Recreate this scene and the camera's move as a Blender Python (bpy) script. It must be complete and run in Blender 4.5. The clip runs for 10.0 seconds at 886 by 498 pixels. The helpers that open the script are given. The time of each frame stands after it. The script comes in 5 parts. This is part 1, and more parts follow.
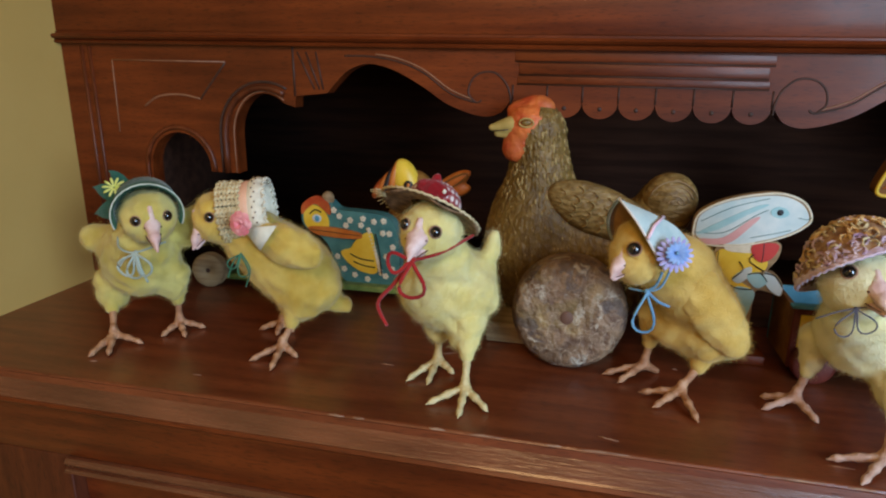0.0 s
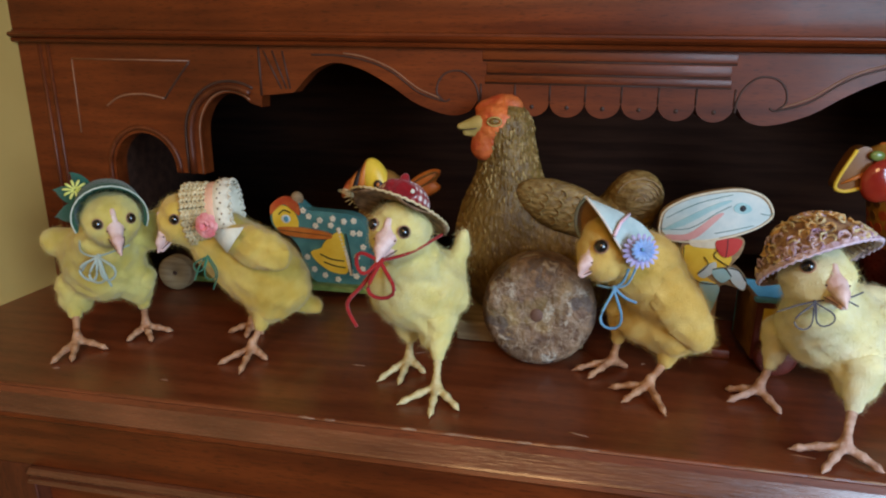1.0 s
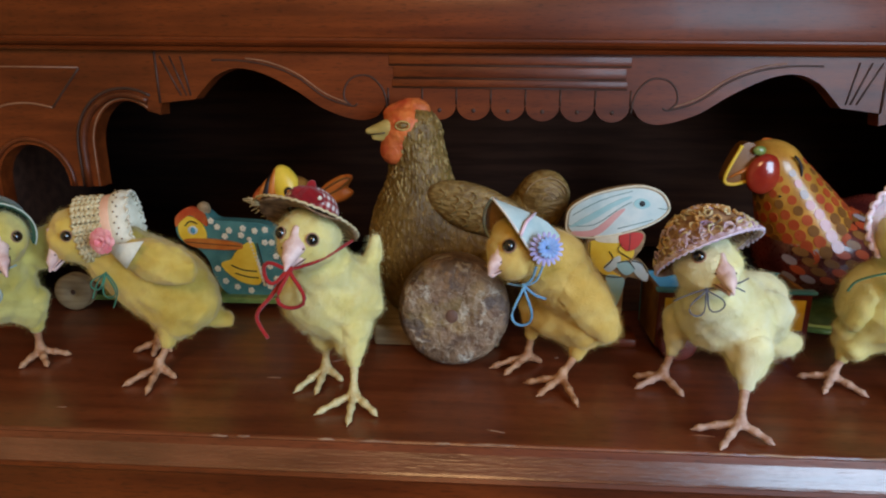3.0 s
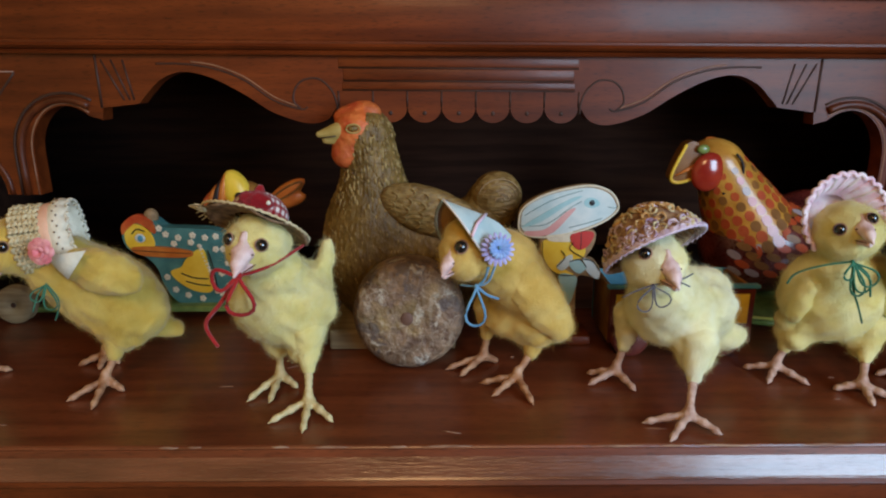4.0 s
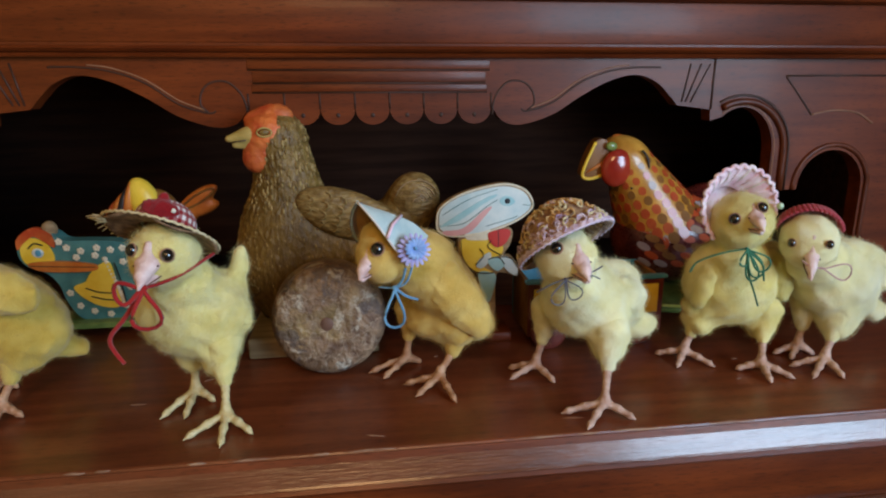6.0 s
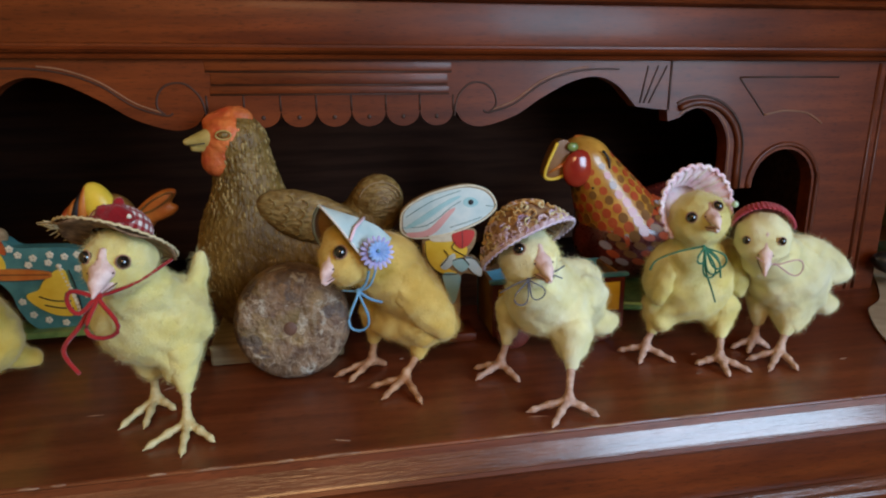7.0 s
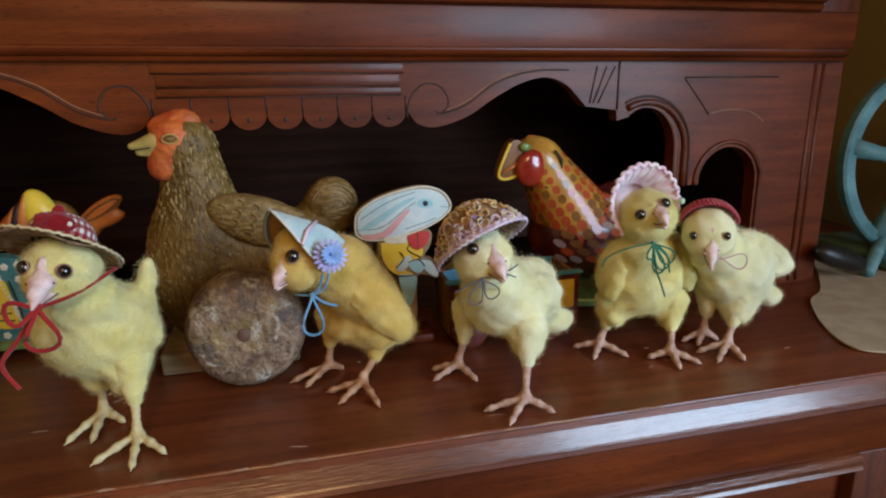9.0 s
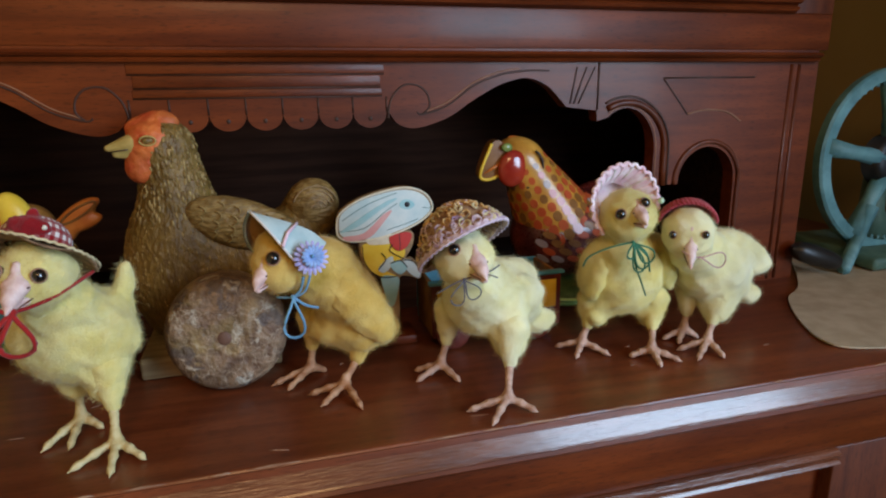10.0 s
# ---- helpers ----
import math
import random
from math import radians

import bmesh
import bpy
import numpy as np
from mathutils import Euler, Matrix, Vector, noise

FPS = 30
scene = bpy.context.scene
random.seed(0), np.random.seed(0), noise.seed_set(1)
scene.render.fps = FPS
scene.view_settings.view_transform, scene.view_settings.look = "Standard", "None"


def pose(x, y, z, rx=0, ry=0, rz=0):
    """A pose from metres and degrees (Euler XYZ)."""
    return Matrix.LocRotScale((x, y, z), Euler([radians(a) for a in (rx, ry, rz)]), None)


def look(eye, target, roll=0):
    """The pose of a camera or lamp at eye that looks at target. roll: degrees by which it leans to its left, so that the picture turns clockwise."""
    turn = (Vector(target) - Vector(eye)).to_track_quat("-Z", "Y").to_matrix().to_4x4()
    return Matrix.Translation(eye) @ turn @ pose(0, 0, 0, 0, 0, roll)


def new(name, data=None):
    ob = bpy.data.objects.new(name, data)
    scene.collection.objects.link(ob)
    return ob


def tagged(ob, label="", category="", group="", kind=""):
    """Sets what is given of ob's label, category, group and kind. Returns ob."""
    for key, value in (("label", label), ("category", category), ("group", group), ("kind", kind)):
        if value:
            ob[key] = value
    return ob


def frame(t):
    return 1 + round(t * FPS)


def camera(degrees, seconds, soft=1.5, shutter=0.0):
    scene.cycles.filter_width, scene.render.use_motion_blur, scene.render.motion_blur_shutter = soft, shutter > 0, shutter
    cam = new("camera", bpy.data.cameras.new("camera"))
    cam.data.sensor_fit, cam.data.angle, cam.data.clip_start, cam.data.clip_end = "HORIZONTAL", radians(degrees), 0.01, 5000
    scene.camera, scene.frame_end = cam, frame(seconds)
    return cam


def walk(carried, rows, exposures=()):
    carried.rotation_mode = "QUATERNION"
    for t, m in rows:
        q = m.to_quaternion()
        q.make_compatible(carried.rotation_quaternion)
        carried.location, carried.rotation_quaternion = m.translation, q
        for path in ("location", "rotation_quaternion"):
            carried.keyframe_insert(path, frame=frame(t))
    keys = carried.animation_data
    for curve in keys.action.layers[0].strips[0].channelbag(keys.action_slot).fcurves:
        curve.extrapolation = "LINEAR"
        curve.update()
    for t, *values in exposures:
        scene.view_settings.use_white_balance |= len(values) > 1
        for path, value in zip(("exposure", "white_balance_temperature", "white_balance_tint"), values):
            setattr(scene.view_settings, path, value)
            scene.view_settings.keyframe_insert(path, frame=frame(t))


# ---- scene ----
cam = camera(70.5, 10.0, soft=2.1)
PATH = [
    (0.0, -0.0374, -0.4523, 1.0828, 74.23, -0.52, 13.55),
    (0.5, -0.0375, -0.4518, 1.0833, 73.93, -0.59, 13.12),
    (1.0, -0.0349, -0.4514, 1.0837, 74.05, -0.44, 11.06),
    (1.5, -0.0320, -0.4516, 1.0842, 74.11, -0.26, 8.65),
    (2.0, -0.0312, -0.4509, 1.0846, 74.10, -0.21, 7.34),
    (2.5, -0.0298, -0.4507, 1.0845, 74.19, -0.10, 5.58),
    (4.0, -0.0229, -0.4508, 1.0844, 74.54, 0.34, 0.00),
    (4.5, -0.0214, -0.4508, 1.0846, 74.52, 0.38, -2.16),
    (5.0, -0.0206, -0.4506, 1.0839, 74.60, 0.39, -3.85),
    (5.5, -0.0181, -0.4510, 1.0839, 74.62, 0.63, -5.32),
    (7.0, -0.0138, -0.4516, 1.0848, 74.64, 0.79, -9.89),
    (7.5, -0.0126, -0.4519, 1.0848, 74.65, 0.85, -11.24),
    (8.0, -0.0112, -0.4523, 1.0847, 74.66, 0.94, -11.88),
    (8.5, -0.0109, -0.4523, 1.0846, 74.68, 0.99, -12.84),
    (9.0, -0.0103, -0.4524, 1.0847, 74.70, 1.04, -13.68),
    (9.5, -0.0099, -0.4523, 1.0849, 74.67, 1.09, -14.53),
    (10.0, -0.0090, -0.4525, 1.0849, 74.71, 1.08, -15.21),
]
walk(cam, [(t, pose(x, y, z, rx, ry, rz)) for t, x, y, z, rx, ry, rz in PATH], exposures=[(0.0, -0.04), (2.5, -0.10), (5.0, -0.19), (10.0, -0.20)])

# ---- world and light ----
world = bpy.data.worlds.new("sky")
world.use_nodes = True
scene.world = world
wn, wl = world.node_tree.nodes, world.node_tree.links
sky = wn.new("ShaderNodeTexSky")
sky.sky_type, sky.sun_disc = "NISHITA", False
sky.sun_elevation, sky.sun_rotation = radians(35), radians(140)
wl.new(sky.outputs[0], wn["Background"].inputs[0])
wn["Background"].inputs[1].default_value = 0.12


def area_lamp(name, eye, target, w, h, power, colour):
    data = bpy.data.lights.new(name, "AREA")
    data.shape, data.size, data.size_y, data.energy, data.color = "RECTANGLE", w, h, power, colour
    ob = new(name, data)
    ob.matrix_world = look(eye, target)
    return ob


# daylight in the large window opening; the small warm lamp is added fill
area_lamp("window_light", (1.08, -1.31, 1.36), (0.86, 0.0, 1.24), 0.96, 0.86, 40.5, (0.52, 0.738, 1.0))
area_lamp("window_light_small", (-0.10, -1.31, 1.78), (-0.16, 0.0, 1.2), 0.36, 0.36, 5.5, (1.0, 0.58, 0.25))

# ---- materials ----


def mat(name, a, b, rough=0.6, scale=40.0, stretch=(1, 1, 1), bump=0.15, fine=400.0, metal=0.0, coat=0.0, sheen=0.0, lo=0.35, hi=0.65, dist=0.001, spec=0.5, mottle=0.0, mscale=8.0, pores=0.0):
    m = bpy.data.materials.new(name)
    m.use_nodes = True
    n, l = m.node_tree.nodes, m.node_tree.links
    bs = n["Principled BSDF"]
    tc, mp = n.new("ShaderNodeTexCoord"), n.new("ShaderNodeMapping")
    mp.inputs["Scale"].default_value = stretch
    l.new(tc.outputs["Object"], mp.inputs["Vector"])
    n1, n2 = n.new("ShaderNodeTexNoise"), n.new("ShaderNodeTexNoise")
    n1.inputs["Scale"].default_value, n1.inputs["Detail"].default_value = scale, 6.0
    n2.inputs["Scale"].default_value, n2.inputs["Detail"].default_value = fine, 3.0
    l.new(mp.outputs[0], n1.inputs["Vector"]), l.new(mp.outputs[0], n2.inputs["Vector"])
    r = n.new("ShaderNodeValToRGB")
    r.color_ramp.elements[0].position, r.color_ramp.elements[1].position = lo, hi
    r.color_ramp.elements[0].color, r.color_ramp.elements[1].color = (*a, 1), (*b, 1)
    l.new(n1.outputs[0], r.inputs[0])
    out = r.outputs[0]
    if mottle:
        n3 = n.new("ShaderNodeTexNoise")
        n3.inputs["Scale"].default_value, n3.inputs["Detail"].default_value = mscale, 4.0
        l.new(tc.outputs["Object"], n3.inputs["Vector"])
        mr = n.new("ShaderNodeMapRange")
        mr.inputs[1].default_value, mr.inputs[2].default_value = 0.35, 0.65
        mr.inputs[3].default_value, mr.inputs[4].default_value = 1.0 - mottle, 1.0
        l.new(n3.outputs[0], mr.inputs[0])
        mx = n.new("ShaderNodeMix")
        mx.data_type, mx.blend_type = "RGBA", "MULTIPLY"
        mx.inputs[0].default_value = 1.0
        l.new(out, mx.inputs[6]), l.new(mr.outputs[0], mx.inputs[7])
        out = mx.outputs[2]
    if pores:
        pm, n4, pr, px = n.new("ShaderNodeMapping"), n.new("ShaderNodeTexNoise"), n.new("ShaderNodeMapRange"), n.new("ShaderNodeMix")
        pm.inputs["Scale"].default_value = tuple(1.0 if k < 2 else 9.0 for k in stretch)
        n4.inputs["Scale"].default_value, n4.inputs["Detail"].default_value = 130.0, 2.0
        pr.inputs[1].default_value, pr.inputs[2].default_value = 0.56, 0.66
        pr.inputs[3].default_value, pr.inputs[4].default_value = 1.0, 1.0 - pores
        px.data_type, px.blend_type = "RGBA", "MULTIPLY"
        px.inputs[0].default_value = 1.0
        l.new(tc.outputs["Object"], pm.inputs["Vector"]), l.new(pm.outputs[0], n4.inputs["Vector"]), l.new(n4.outputs[0], pr.inputs[0])
        l.new(out, px.inputs[6]), l.new(pr.outputs[0], px.inputs[7])
        out = px.outputs[2]
    l.new(out, bs.inputs["Base Color"])
    rr = n.new("ShaderNodeMapRange")
    rr.inputs[3].default_value, rr.inputs[4].default_value = max(rough - 0.08, 0.02), min(rough + 0.1, 1)
    l.new(n2.outputs[0], rr.inputs[0]), l.new(rr.outputs[0], bs.inputs["Roughness"])
    bp = n.new("ShaderNodeBump")
    bp.inputs["Strength"].default_value, bp.inputs["Distance"].default_value = bump, dist
    l.new(n2.outputs[0], bp.inputs["Height"]), l.new(bp.outputs[0], bs.inputs["Normal"])
    bs.inputs["Metallic"].default_value, bs.inputs["Coat Weight"].default_value = metal, coat
    bs.inputs["Coat Roughness"].default_value = 0.12
    bs.inputs["Sheen Weight"].default_value, bs.inputs["Specular IOR Level"].default_value = sheen, spec
    return m


def felt(name, a, b):
    return mat(name, a, b, rough=0.95, scale=55, bump=0.6, fine=1100, sheen=0.25, lo=0.3, hi=0.7, dist=0.0010, spec=0.12, mottle=0.22, mscale=38)


GRAIN = (1.2, 14, 14)
WOOD = mat("varnished_wood", (0.114, 0.0205, 0.0040), (0.194, 0.0385, 0.0072), 0.42, 9, GRAIN, 0.12, 60, coat=0.07, spec=0.28, mottle=0.35, mscale=7, dist=0.0006, pores=0.38)
WOOD_V = mat("varnished_wood_upright", (0.094, 0.019, 0.0050), (0.155, 0.035, 0.0090), 0.45, 9, (14, 14, 1.2), 0.12, 60, coat=0.05, spec=0.35, mottle=0.35, mscale=7, dist=0.0006, pores=0.38)
WOOD_TOP = mat("worn_shelf_wood", (0.150, 0.034, 0.011), (0.240, 0.060, 0.020), 0.36, 8, GRAIN, 0.15, 70, coat=0.15, mottle=0.32, mscale=9, dist=0.0006, pores=0.38)
WOOD_EDGE = mat("polished_edge_wood", (0.125, 0.037, 0.016), (0.22, 0.072, 0.031), 0.25, 9, GRAIN, 0.35, 60, coat=0.4, spec=0.6, mottle=0.35, mscale=14, dist=0.0008)
WORN = mat("worn_pale_edge", (0.20, 0.08, 0.04), (0.40, 0.24, 0.15), 0.55, 60, (1, 6, 6), 0.3, 300)
# dark wood with the niche's shade put into the colour
NICHE_SHADE_WOOD = mat("dark_wood_with_niche_shade", (0.052, 0.021, 0.013), (0.092, 0.038, 0.022), 0.7, 9, GRAIN, 0.1, 60, spec=0.2)
GROOVE = mat("carved_groove", (0.030, 0.011, 0.006), (0.055, 0.020, 0.010), 0.6, 60, bump=0.1)
RUB = mat("rubbed_carving_edge", (0.20, 0.085, 0.042), (0.30, 0.14, 0.075), 0.45, 80, bump=0.2)
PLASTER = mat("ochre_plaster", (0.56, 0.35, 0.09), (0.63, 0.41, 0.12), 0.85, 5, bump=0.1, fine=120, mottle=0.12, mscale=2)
CREAM = mat("cream_plaster", (0.20, 0.15, 0.10), (0.25, 0.19, 0.12), 0.9, 4, bump=0.1, fine=120)
CEIL = mat("white_plaster", (0.74, 0.72, 0.68), (0.8, 0.78, 0.73), 0.9, 4, bump=0.1, fine=120)
CEILING = mat("beige_plaster", (0.30, 0.26, 0.20), (0.36, 0.31, 0.24), 0.9, 4, bump=0.1, fine=120)
# darker copy of the ochre plaster, with the wall's shade in its colour
SHADED_OCHRE = mat("shaded_ochre_plaster", (0.31, 0.215, 0.075), (0.37, 0.26, 0.10), 0.85, 5, bump=0.1, fine=120, mottle=0.15, mscale=2)
BOARDS = mat("floor_boards", (0.16, 0.08, 0.035), (0.26, 0.14, 0.07), 0.45, 5, (14, 1.2, 14), 0.1, 60)
YELLOW = felt("yellow_felt", (0.78, 0.66, 0.20), (0.90, 0.82, 0.40))
OLD_GOLD = felt("olive_yellow_felt", (0.66, 0.52, 0.10), (0.80, 0.70, 0.24))
PALE = felt("pale_yellow_felt", (0.88, 0.81, 0.40), (0.95, 0.92, 0.64))
TAN = felt("tan_felt", (0.66, 0.41, 0.08), (0.80, 0.59, 0.19))
GOLD = felt("golden_felt", (0.64, 0.42, 0.065), (0.78, 0.60, 0.16))
SKIN = mat("clay_pink", (0.66, 0.42, 0.38), (0.82, 0.64, 0.60), 0.5, 150, bump=0.3, fine=600)
LEG = mat("orange_leg", (0.34, 0.155, 0.075), (0.52, 0.29, 0.16), 0.55, 180, bump=0.5, fine=700)
LEG_PALE = mat("pale_yellow_leg", (0.58, 0.47, 0.22), (0.70, 0.60, 0.33), 0.6, 180, bump=0.5, fine=700)
LEG_PINK = mat("pinkish_leg", (0.42, 0.24, 0.17), (0.60, 0.40, 0.31), 0.55, 180, bump=0.5, fine=700)
HOOD_LINING = felt("brown_felt_lining", (0.34, 0.15, 0.035), (0.48, 0.25, 0.07))
LID = mat("brown_pink_eyelid", (0.30, 0.15, 0.09), (0.44, 0.25, 0.16), 0.8, 200, bump=0.3, fine=900)
NOSTRIL = mat("dark_brown_clay", (0.10, 0.045, 0.03), (0.16, 0.08, 0.05), 0.6, 100)
EYE = mat("black_glass_bead", (0.006, 0.005, 0.005), (0.012, 0.01, 0.01), 0.06, 30, bump=0, coat=1.0)
GREEN_FELT = felt("green_felt", (0.022, 0.075, 0.038), (0.05, 0.13, 0.07))
LEAFMAT = felt("dark_green_cloth", (0.018, 0.10, 0.075), (0.040, 0.15, 0.11))
STITCH = mat("pale_thread", (0.55, 0.62, 0.52), (0.7, 0.75, 0.65), 0.8, 200)
FLECK = mat("pale_feather_fleck", (0.24, 0.155, 0.045), (0.36, 0.25, 0.09), 0.6, 200, bump=0.2)
LIME = mat("lime_petal", (0.55, 0.58, 0.10), (0.68, 0.70, 0.20), 0.7, 200)
STRAW = mat("woven_straw", (0.55, 0.43, 0.22), (0.72, 0.62, 0.38), 0.75, 220, bump=0.4, fine=900)
BROWN_STRAW = mat("brown_straw", (0.10, 0.055, 0.028), (0.28, 0.17, 0.09), 0.8, 260, bump=0.5, fine=900)
LACE = mat("cream_lace", (0.70, 0.64, 0.48), (0.80, 0.75, 0.60), 0.85, 200, bump=0.3, fine=900)
PINK = mat("pink_ribbon", (0.70, 0.17, 0.20), (0.86, 0.42, 0.42), 0.6, 160)
PEACH = mat("peach_ribbon", (0.72, 0.38, 0.24), (0.80, 0.50, 0.34), 0.6, 120)
RED_CLOTH = felt("red_cloth", (0.24, 0.008, 0.012), (0.34, 0.016, 0.02))
GINGHAM_MID = mat("faded_red_cloth", (0.30, 0.09, 0.09), (0.42, 0.17, 0.16), 0.9, 150)
WHITE_CLOTH = mat("white_cloth", (0.66, 0.60, 0.56), (0.78, 0.73, 0.68), 0.9, 150)
RED_YARN = felt("red_yarn", (0.30, 0.010, 0.012), (0.42, 0.025, 0.022))
BLUE_YARN = felt("blue_yarn", (0.10, 0.26, 0.44), (0.20, 0.42, 0.62))
PALEBLUE_YARN = felt("pale_blue_yarn", (0.36, 0.46, 0.40), (0.48, 0.56, 0.50))
NAVY_THREAD = felt("grey_blue_thread", (0.07, 0.075, 0.11), (0.13, 0.135, 0.18))
GREEN_YARN = felt("green_yarn", (0.02, 0.13, 0.07), (0.05, 0.22, 0.13))
PINK_THREAD = felt("pink_thread", (0.55, 0.30, 0.28), (0.68, 0.42, 0.40))
SKY_CLOTH = mat("pale_blue_cloth", (0.42, 0.55, 0.55), (0.56, 0.66, 0.64), 0.9, 90, bump=0.4, fine=900)
BLUE_PETAL = mat("blue_petal", (0.18, 0.32, 0.66), (0.34, 0.50, 0.80), 0.8, 200)
LILAC_PETAL = mat("lilac_petal", (0.36, 0.34, 0.66), (0.52, 0.50, 0.76), 0.8, 200)
LILAC_STRAW = mat("lilac_straw", (0.34, 0.20, 0.30), (0.70, 0.56, 0.58), 0.8, 240, bump=0.5, fine=900)
DARK_OCHRE = mat("dark_ochre_straw", (0.20, 0.10, 0.06), (0.46, 0.30, 0.16), 0.8, 240, bump=0.5, fine=900)
PALE_LILAC = mat("pale_lilac_cord", (0.52, 0.38, 0.48), (0.76, 0.64, 0.72), 0.8, 240, bump=0.4, fine=900)
OCHRE_STRAW = mat("ochre_straw", (0.52, 0.28, 0.09), (0.74, 0.50, 0.22), 0.8, 240, bump=0.5, fine=900)
PINK_CLOTH = mat("pink_white_cloth", (0.80, 0.52, 0.62), (0.93, 0.84, 0.88), 0.85, 140, bump=0.4, fine=700)
CRIMSON_KNIT = felt("crimson_knit", (0.36, 0.022, 0.045), (0.56, 0.09, 0.11))
MINT = mat("mint_bead", (0.45, 0.62, 0.42), (0.55, 0.70, 0.5), 0.4, 50)
CREAM_WOOD = mat("pale_raw_wood", (0.24, 0.15, 0.07), (0.36, 0.25, 0.13), 0.7, 20, GRAIN, 0.2, 200)
OLIVE = mat("olive_mottled_paint", (0.145, 0.078, 0.014), (0.265, 0.16, 0.036), 0.5, 300, (1, 1, 0.5), 0.9, 420, lo=0.36, hi=0.68, mottle=0.45, mscale=24, dist=0.002)
OLIVE_WING = mat("olive_feather_paint", (0.18, 0.10, 0.024), (0.35, 0.23, 0.075), 0.5, 240, (0.7, 1, 1.6), 0.9, 300, lo=0.36, hi=0.64, mottle=0.3, mscale=22, dist=0.002)
COMB = mat("worn_red_paint", (0.50, 0.062, 0.014), (0.68, 0.175, 0.036), 0.55, 90, bump=0.4, fine=300, mottle=0.3, mscale=60, dist=0.002)
BEAKY = mat("ochre_paint", (0.34, 0.24, 0.06), (0.46, 0.33, 0.10), 0.55, 90, bump=0.2)
WHEEL = mat("worn_mottled_wheel", (0.14, 0.075, 0.042), (0.34, 0.22, 0.13), 0.6, 120, bump=0.9, fine=240, lo=0.36, hi=0.66, mottle=0.4, mscale=45, dist=0.003)
def crackle(m):
    """Old flaking paint: pale crack lines, dark bare patches and chalky spots over a mottled ground."""
    n, l = m.node_tree.nodes, m.node_tree.links
    bs = n["Principled BSDF"]
    base = bs.inputs["Base Color"].links[0].from_socket
    tc, warp, mixv = n.new("ShaderNodeTexCoord"), n.new("ShaderNodeTexNoise"), n.new("ShaderNodeMix")
    warp.inputs["Scale"].default_value, warp.inputs["Detail"].default_value = 90.0, 4.0
    mixv.data_type, mixv.blend_type = "RGBA", "LINEAR_LIGHT"
    mixv.inputs[0].default_value = 0.012
    l.new(tc.outputs["Object"], warp.inputs["Vector"]), l.new(tc.outputs["Object"], mixv.inputs[6]), l.new(warp.outputs["Color"], mixv.inputs[7])
    out = base
    for scale, lo, hi, colour, kind in ((26, 0.52, 0.70, (0.36, 0.25, 0.07), "NOISE"), (75, 0.01, 0.05, (0.42, 0.32, 0.22), "DISTANCE_TO_EDGE"), (48, 0.55, 0.60, (0.075, 0.056, 0.052), "NOISE"), (95, 0.58, 0.68, (0.54, 0.48, 0.38), "NOISE")):
        if kind == "NOISE":
            v = n.new("ShaderNodeTexNoise")
            v.inputs["Detail"].default_value = 5.0
            ends = (0.0, 0.7)
        else:
            v = n.new("ShaderNodeTexVoronoi")
            v.feature = kind
            ends = (0.42, 0.0)
        v.inputs["Scale"].default_value = scale
        l.new(mixv.outputs[2], v.inputs["Vector"])
        r, mx = n.new("ShaderNodeMapRange"), n.new("ShaderNodeMix")
        r.inputs[1].default_value, r.inputs[2].default_value = lo, hi
        r.inputs[3].default_value, r.inputs[4].default_value = ends
        l.new(v.outputs[0], r.inputs[0])
        mx.data_type = "RGBA"
        mx.inputs[7].default_value = (*colour, 1)
        l.new(r.outputs[0], mx.inputs[0]), l.new(out, mx.inputs[6])
        out = mx.outputs[2]
    l.new(out, bs.inputs["Base Color"])
    return m


crackle(WHEEL)
TIN_RED = mat("red_tin_paint", (0.30, 0.02, 0.012), (0.42, 0.045, 0.02), 0.18, 60, bump=0.05, coat=0.7)
TIN_YELLOW = mat("yellow_paint", (0.80, 0.52, 0.035), (0.88, 0.63, 0.075), 0.4, 90, bump=0.1)
TIN_ORANGE = mat("orange_paint", (0.50, 0.13, 0.02), (0.62, 0.21, 0.04), 0.4, 90, bump=0.1)
TIN_GREEN = mat("green_tin_paint", (0.10, 0.17, 0.04), (0.22, 0.30, 0.08), 0.3, 90, bump=0.1, coat=0.4)
INK = mat("dark_ink", (0.012, 0.010, 0.012), (0.03, 0.025, 0.025), 0.5, 90, bump=0.1)
WHITE_PAINT = mat("white_blue_paint", (0.46, 0.60, 0.62), (0.68, 0.74, 0.72), 0.5, 70, bump=0.1)
AQUA = mat("pale_aqua_paint", (0.26, 0.52, 0.56), (0.40, 0.62, 0.64), 0.5, 70, bump=0.1)
ROSE = mat("rose_paint", (0.66, 0.30, 0.30), (0.74, 0.42, 0.40), 0.5, 70, bump=0.1)
RED_PAINT = mat("red_paint", (0.46, 0.022, 0.02), (0.56, 0.045, 0.035), 0.5, 70, bump=0.1)
DARK_RED = mat("dark_red_paint", (0.11, 0.014, 0.010), (0.19, 0.032, 0.018), 0.45, 80, bump=0.15, mottle=0.3, mscale=60)
TEAL = mat("teal_paint", (0.042, 0.16, 0.17), (0.085, 0.25, 0.24), 0.5, 90, bump=0.1)
BLUE_PAINT = mat("blue_paint", (0.06, 0.27, 0.42), (0.12, 0.38, 0.54), 0.5, 90, bump=0.1)
BROWN_PAINT = mat("brown_orange_paint", (0.16, 0.06, 0.015), (0.32, 0.15, 0.03), 0.5, 90, bump=0.2)
IRON = mat("turquoise_iron_paint", (0.10, 0.27, 0.30), (0.17, 0.37, 0.40), 0.5, 60, bump=0.3, fine=300, mottle=0.3, mscale=30)
